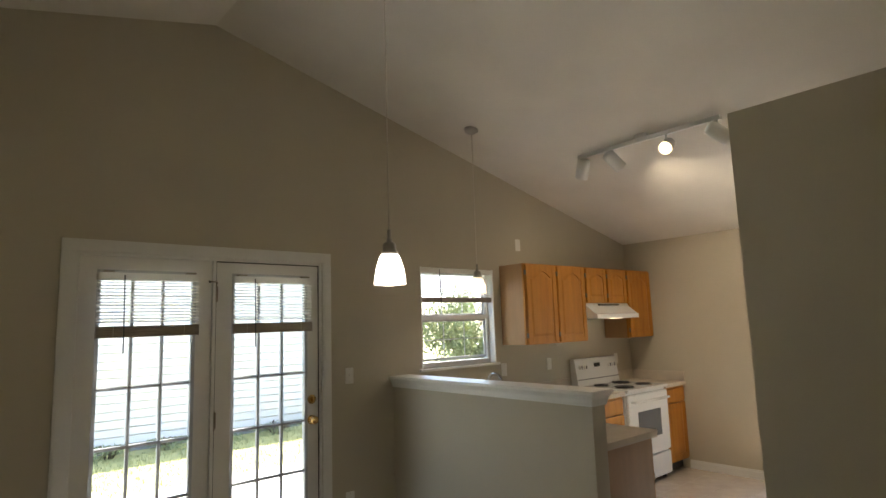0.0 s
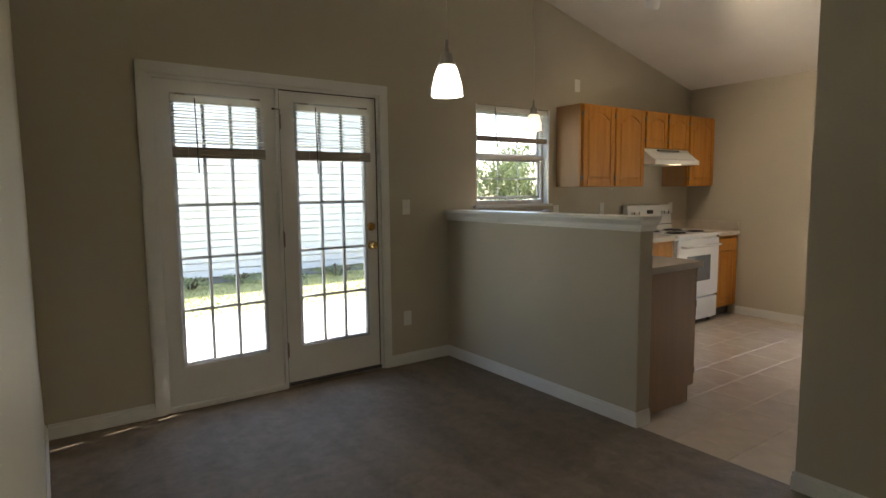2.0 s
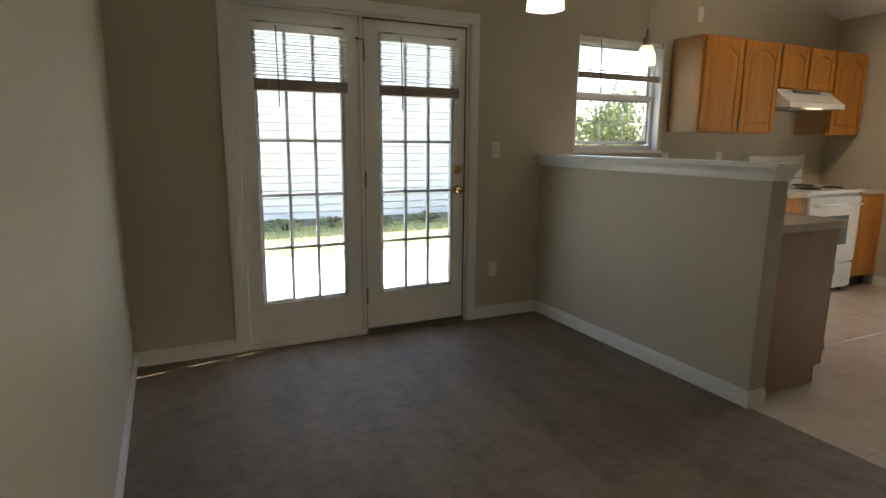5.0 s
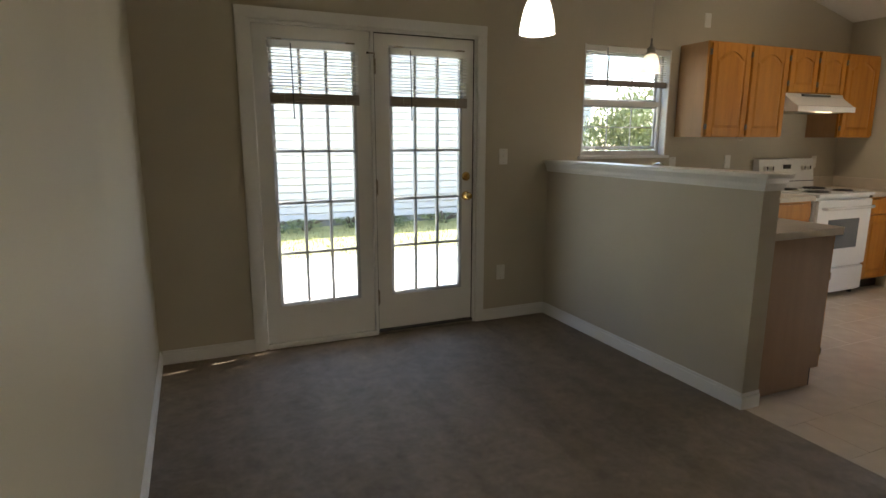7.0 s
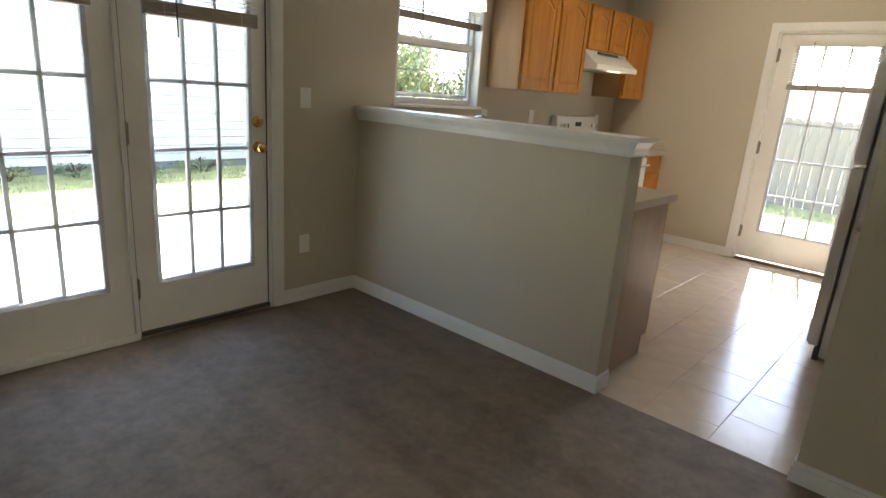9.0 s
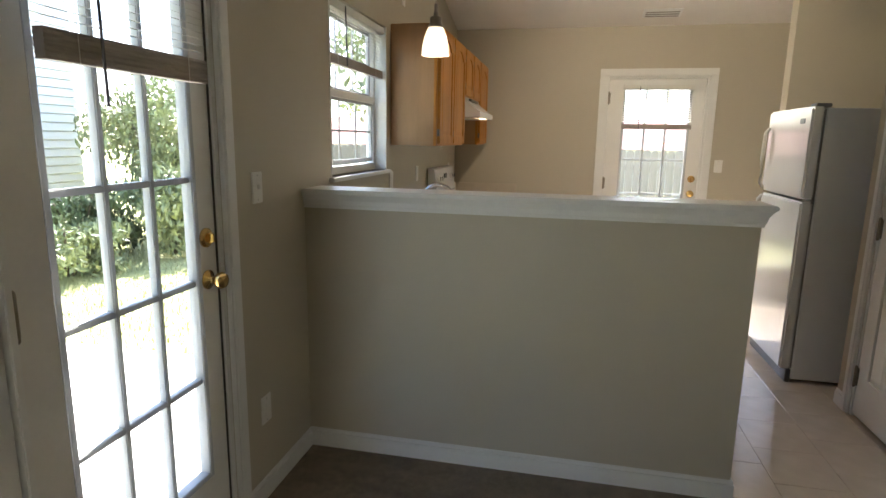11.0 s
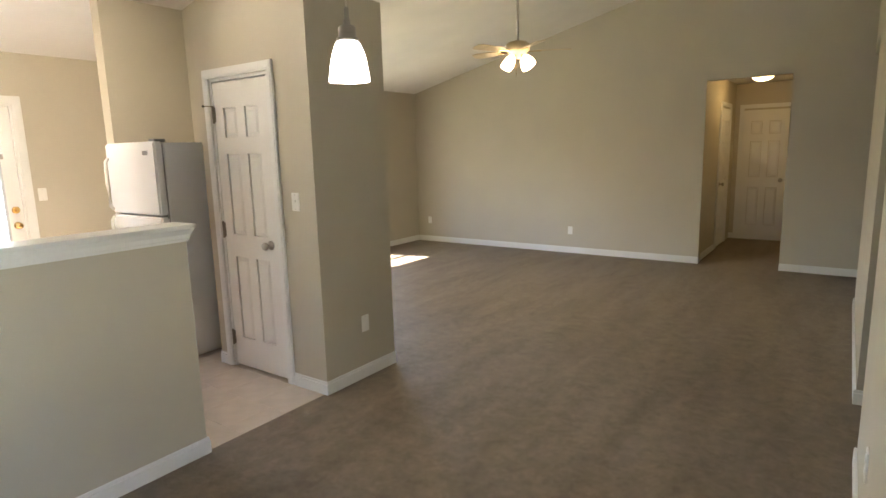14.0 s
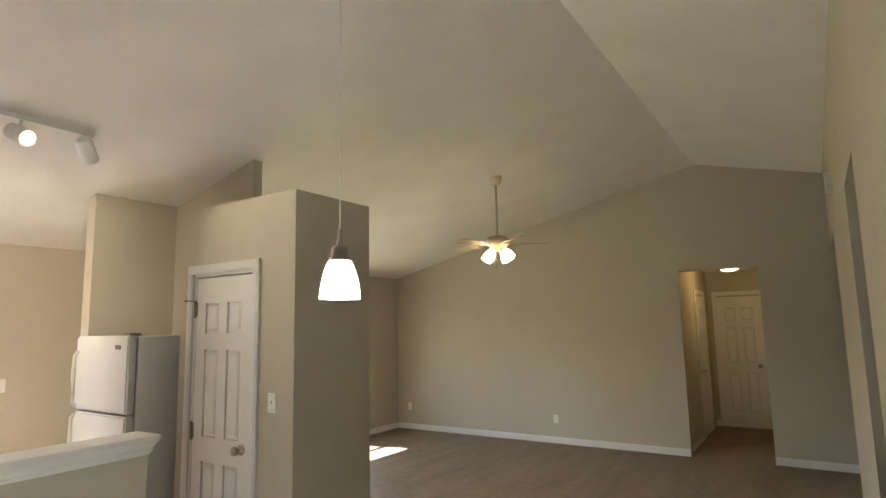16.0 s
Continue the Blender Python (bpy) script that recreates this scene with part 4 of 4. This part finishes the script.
for x, y, r in ((0.20, -0.50, 0.095), (0.20, -0.23, 0.075), (0.56, -0.50, 0.075), (0.56, -0.23, 0.095)):
    bn = part("burner", lathe(B(), [(r + 0.02, 0.922), (r + 0.018, 0.927), (r, 0.924), (0.0, 0.923)], 28, (x, y, 0)), STEEL, st, "chrome drip pan with black coil")
    bm = B()
    pts = []
    for k in range(90):
        a = k * 0.28
        q = 0.018 + (r - 0.018) * k / 89
        pts.append((x + q * math.cos(a), y + q * math.sin(a), 0.934))
    part("coil", tube(bm, pts, 0.006, 6), BLACK, bn)
od = part("oven_door", bx(B(), 0.01, SW - 0.01, -0.655, -0.622, 0.28, 0.87, 0.008), ENAMEL, st)
part("window", bx(B(), 0.17, SW - 0.17, -0.659, -0.654, 0.44, 0.70, 0.002), OVENG, od, "dark oven window")
bm = tube(B(), [(0.06, -0.70, 0.80), (SW - 0.06, -0.70, 0.80)], 0.013, 12)
for x in (0.075, SW - 0.075):
    bx(bm, x - 0.012, x + 0.012, -0.70, -0.652, 0.79, 0.81, 0.003)
part("handle", bm, ENAMEL, od)
part("drawer", bx(B(), 0.01, SW - 0.01, -0.65, -0.622, 0.045, 0.265, 0.008), ENAMEL, st)
for x in (0.05, SW - 0.05):
    part("foot", lathe(B(), [(0.02, -0.004), (0.02, 0.03)], 12, (x, -0.58, 0)), BLACK, st)

fg = thing("refrigerator", "white top-freezer refrigerator against the tan partition", "refrigerator", pose(4.875, -2.47, 0, 0, 0, 180))
FW, FH = 0.715, 1.665
part("cabinet", bx(B(), 0.003, FW - 0.003, 0.075, 0.74, 0.02, FH - 0.015, 0.006), FRIDGEW, fg)
part("gasket", bx(B(), 0.012, FW - 0.012, 0.06, 0.075, 0.09, FH - 0.02), GASKET, fg)
for n, z0, z1, h0, h1 in (("freezer_door", 1.13, FH - 0.005, 1.15, 1.55), ("fridge_door", 0.085, 1.115, 0.62, 1.10)):
    d = part(n, bx(B(), 0, FW, 0.0, 0.069, z0, z1, 0.012), FRIDGED, fg)
    bm = tube(B(), [(0.035, 0.0, h0), (0.035, -0.024, h0 + 0.03), (0.035, -0.030, (h0 + h1) / 2), (0.035, -0.024, h1 - 0.03), (0.035, 0.0, h1)], 0.012, 10)
    part("handle", bm, PLASTIC, d)
part("hinge_cover", bx(B(), FW - 0.10, FW - 0.01, 0.02, 0.10, FH - 0.01, FH + 0.012, 0.004), GREYP, fg)
part("badge", bx(B(), FW - 0.16, FW - 0.09, -0.003, 0.001, FH - 0.10, FH - 0.07, 0.001), GREYP, fg, "small grey badge")
part("toe_grille", bx(B(), 0.01, FW - 0.01, 0.045, 0.075, -0.004, 0.08, 0.003), GREYP, fg)


# ---- outdoors ----
GZ = -0.15
bm = B()
bx(bm, -60, 60, T + 0.1, 60, GZ - 0.2, GZ)
bx(bm, EAST + T + 0.1, 60, -60, T + 0.1, GZ - 0.2, GZ)
bx(bm, -60, EAST + T + 0.1, -60, T + 0.1, GZ - 0.25, GZ - 0.13)
setting("ground", bm, LAWN, "lawn ground around the house, mown green grass", "lawn")
setting("patio_north", bx(B(), -0.6, 3.9, T + 0.1, 3.45, GZ, GZ + 0.03, 0.004), CONC, "pale sunlit concrete patio slab outside the garden doors", "patio")
setting("patio_east", bx(B(), EAST + T + 0.1, 8.6, -4.0, 0.3, GZ, GZ + 0.03, 0.004), CONC, "pale sunlit concrete slab outside the kitchen door", "patio")

nb = thing("neighbour_house", "white vinyl-sided neighbour house on a grey foundation", "house", pose(0, 6.2, GZ))
part("foundation", bx(B(), -8, 8.0, 0.04, 6, -0.1, 0.12), FOUND, nb)
wl = part("wall", bx(B(), -8, 8.0, 0.04, 6, 0.12, 4.2), SIDING, nb)
course = None
for k in range(33):
    if course is None:
        course = part("siding_board", prism(B(), [(0.04, 0.0), (0.004, 0.0), (0.001, 0.010), (0.016, 0.114), (0.04, 0.114)], "x", -8.02, 8.02), SIDING, wl)
        c = course
    else:
        c = new("siding_board", course.data)
        c.parent = wl
    c.matrix_basis = Matrix.Translation((0, 0, 0.12 + 0.1245 * k))
part("roof", prism(B(), [(-0.45, 4.15), (6.5, 4.15), (6.5, 4.3), (3.0, 6.4), (-0.45, 4.3)], "x", -8.4, 8.4), FOUND, nb)

rng = random.Random(4)


def leaves(bm, centre, radius, count, size, flat=0.85):
    for _ in range(count):
        d = Vector((rng.gauss(0, 1), rng.gauss(0, 1), rng.gauss(0, flat))).normalized()
        p = Vector(centre) + Vector((d.x * radius[0], d.y * radius[1], d.z * radius[2])) * rng.uniform(0.35, 1.05)
        q = Euler((rng.uniform(0, 6.3), rng.uniform(0, 6.3), rng.uniform(0, 6.3))).to_matrix()
        s = size * rng.uniform(0.6, 1.4)
        v = [bm.verts.new(p + q @ Vector(c)) for c in ((-s, 0, 0), (0, -s * 0.42, s * 0.1), (s, 0, 0), (0, s * 0.42, s * 0.1))]
        bm.faces.new(v)


def shrub(x, y, w, hgt, material, label, count=1500, size=0.045):
    s = thing("shrub", label, "shrub", pose(x, y, GZ))
    bm = B()
    for k in range(9):
        a = rng.uniform(0, 6.3)
        r = rng.uniform(0.15, 0.75) * w
        tube(bm, [(0.04 * math.cos(a), 0.04 * math.sin(a), -0.02), (r * 0.4 * math.cos(a), r * 0.4 * math.sin(a), hgt * 0.45), (r * math.cos(a), r * math.sin(a), hgt * rng.uniform(0.7, 0.95))], 0.012, 6)
    part("stems", bm, BARK, s)
    bm = B()
    for k in range(14):
        c = (rng.uniform(-0.7, 0.7) * w, rng.uniform(-0.7, 0.7) * w, rng.uniform(0.18, 0.85) * hgt)
        leaves(bm, c, (w * 0.42, w * 0.42, hgt * 0.2), count // 14, size)
    part("foliage", bm, material, s)
    return s


shrub(5.7, 4.3, 0.75, 0.65, LEAF2, "low sunlit green shrub on the lawn", 3600, 0.04)
shrub(6.5, 4.9, 0.75, 1.05, LEAF, "mid-height dark green shrub beside the neighbour house", 4200, 0.045)
shrub(7.1, 4.0, 0.75, 1.2, LEAF2, "sunlit green shrub on the lawn edge", 4200, 0.045)
shrub(8.1, 4.9, 1.05, 2.5, LEAF2, "tall leafy green shrub in sun beside the neighbour house", 7600, 0.05)
shrub(8.9, 4.1, 0.95, 2.3, LEAF, "tall dark green shrub by the fence", 6000, 0.05)
shrub(10.2, 4.2, 0.9, 1.9, LEAF2, "broad sunlit green shrub by the fence", 4400, 0.05)
for k in range(11):
    shrub(-3.2 + k * 0.75 + rng.uniform(-0.2, 0.2), 5.85 + rng.uniform(-0.12, 0.08), 0.46, 0.20, LEAF2 if k % 3 else LEAF, "low green plant along the foundation", 800, 0.02)

bm = B()
for _ in range(26000):
    u = rng.random()
    if u < 0.55:
        x, y = rng.uniform(-4, 8), 3.45 + 2.45 * rng.random()
    elif u < 0.8:
        x, y = rng.uniform(3.9, 7.5), rng.uniform(0.6, 3.45)
    else:
        x, y = rng.uniform(8.6, 11), rng.uniform(-5, 3)
    hh = rng.uniform(0.025, 0.06)
    a = rng.uniform(0, 6.3)
    dx, dy = 0.006 * math.cos(a), 0.006 * math.sin(a)
    bend = rng.uniform(-0.02, 0.02)
    bm.faces.new([bm.verts.new(p) for p in ((x - dx, y - dy, GZ - 0.005), (x + dx, y + dy, GZ - 0.005), (x + bend, y + bend * 0.6, GZ + hh))])
tagged(part("grass", bm, GRASS), "short sunlit lawn grass blades", "grass", kind="stuff")

fn = thing("garden_fence", "weathered grey wooden board fence", "fence", pose(11.5, -6, GZ))
bd = None
for k in range(90):
    if bd is None:
        bd = part("board", prism(B(), [(0, -0.02), (0.135, -0.02), (0.135, 1.42), (0.1, 1.46), (0.035, 1.46), (0, 1.42)], "x", 0, 0.02), FENCE, fn)
        b = bd
    else:
        b = new("board", bd.data)
        b.parent = fn
    b.matrix_basis = Matrix.Translation((rng.uniform(-0.006, 0.006), k * 0.142, rng.uniform(-0.015, 0.015)))
for z in (0.3, 1.1):
    part("rail", bx(B(), 0.022, 0.06, 0, 12.8, z, z + 0.09), FENCE, fn)
far = thing("far_house", "distant white house with a dull red roof behind the fence", "house", pose(22, -6, GZ))
part("wall", bx(B(), 0, 6, -2, 16, -0.1, 1.35), SIDING, far)
part("roof", prism(B(), [(-0.4, 1.35), (6.4, 1.35), (3, 2.5)], "y", -2.4, 16.4), REDROOF, far)
tree_at = ((16, 3.5), (19, 9.5), (15, -9))
for tx, ty in tree_at:
    tr = thing("tree", "leafy green tree beyond the fence", "tree", pose(tx, ty, GZ))
    bm = tube(B(), [(0, 0, -0.1), (0.05, 0, 1.2), (0.0, 0.1, 2.6)], 0.13, 10)
    for k in range(6):
        a = k * 1.05
        tube(bm, [(0, 0.05, 1.9 + 0.1 * k), (0.7 * math.cos(a), 0.7 * math.sin(a), 2.9 + 0.1 * k), (1.3 * math.cos(a), 1.3 * math.sin(a), 3.7)], 0.045, 6)
    part("trunk", bm, BARK, tr)
    bm = B()
    for k in range(16):
        leaves(bm, (rng.uniform(-1.2, 1.2), rng.uniform(-1.2, 1.2), rng.uniform(2.4, 4.6)), (0.8, 0.8, 0.6), 130, 0.11)
    part("crown", bm, LEAF2, tr)

# ---- kitchen floor tiles ----
def tile_mesh(w, d):
    """A thin tile with eased upper edges."""
    bm = B()
    g, k = 0.0005, 0.0018
    rings = [[bm.verts.new(p) for p in ((q, q, z), (w - q, q, z), (w - q, d - q, z), (q, d - q, z))] for q, z in ((g, -0.009), (g, -0.0055), (g + k, -0.004))]
    for p, q in zip(rings, rings[1:]):
        for i in range(4):
            bm.faces.new((p[i], p[(i + 1) % 4], q[(i + 1) % 4], q[i]))
    bm.faces.new(rings[-1])
    bmesh.ops.recalc_face_normals(bm, faces=bm.faces)
    return bm


ts = 0.305
tile = None
for j in range(11):
    for i in range(13):
        x, y = 2.817 + (i - (0.5 if j % 2 else 0.0)) * ts, -3.3 + j * ts
        x0, x1, y1 = max(x, 2.817), min(x + ts, EAST), min(y + ts, 0.0)
        if y1 - y < 0.03 or x1 - x0 < 0.03:
            continue
        full = y1 - y > ts - 0.001 and x1 - x0 > ts - 0.001
        if full and tile is not None:
            o = new("tile", tile.data)
            o.parent = floor_k
        else:
            o = part("tile", tile_mesh(x1 - x0, y1 - y), VINYL, floor_k)
            if full:
                tile = o
        o.matrix_basis = Matrix.Translation((x0, y, rng.uniform(0, 0.0004))) @ Euler((rng.uniform(-0.0012, 0.0012), rng.uniform(-0.0012, 0.0012), 0)).to_matrix().to_4x4()
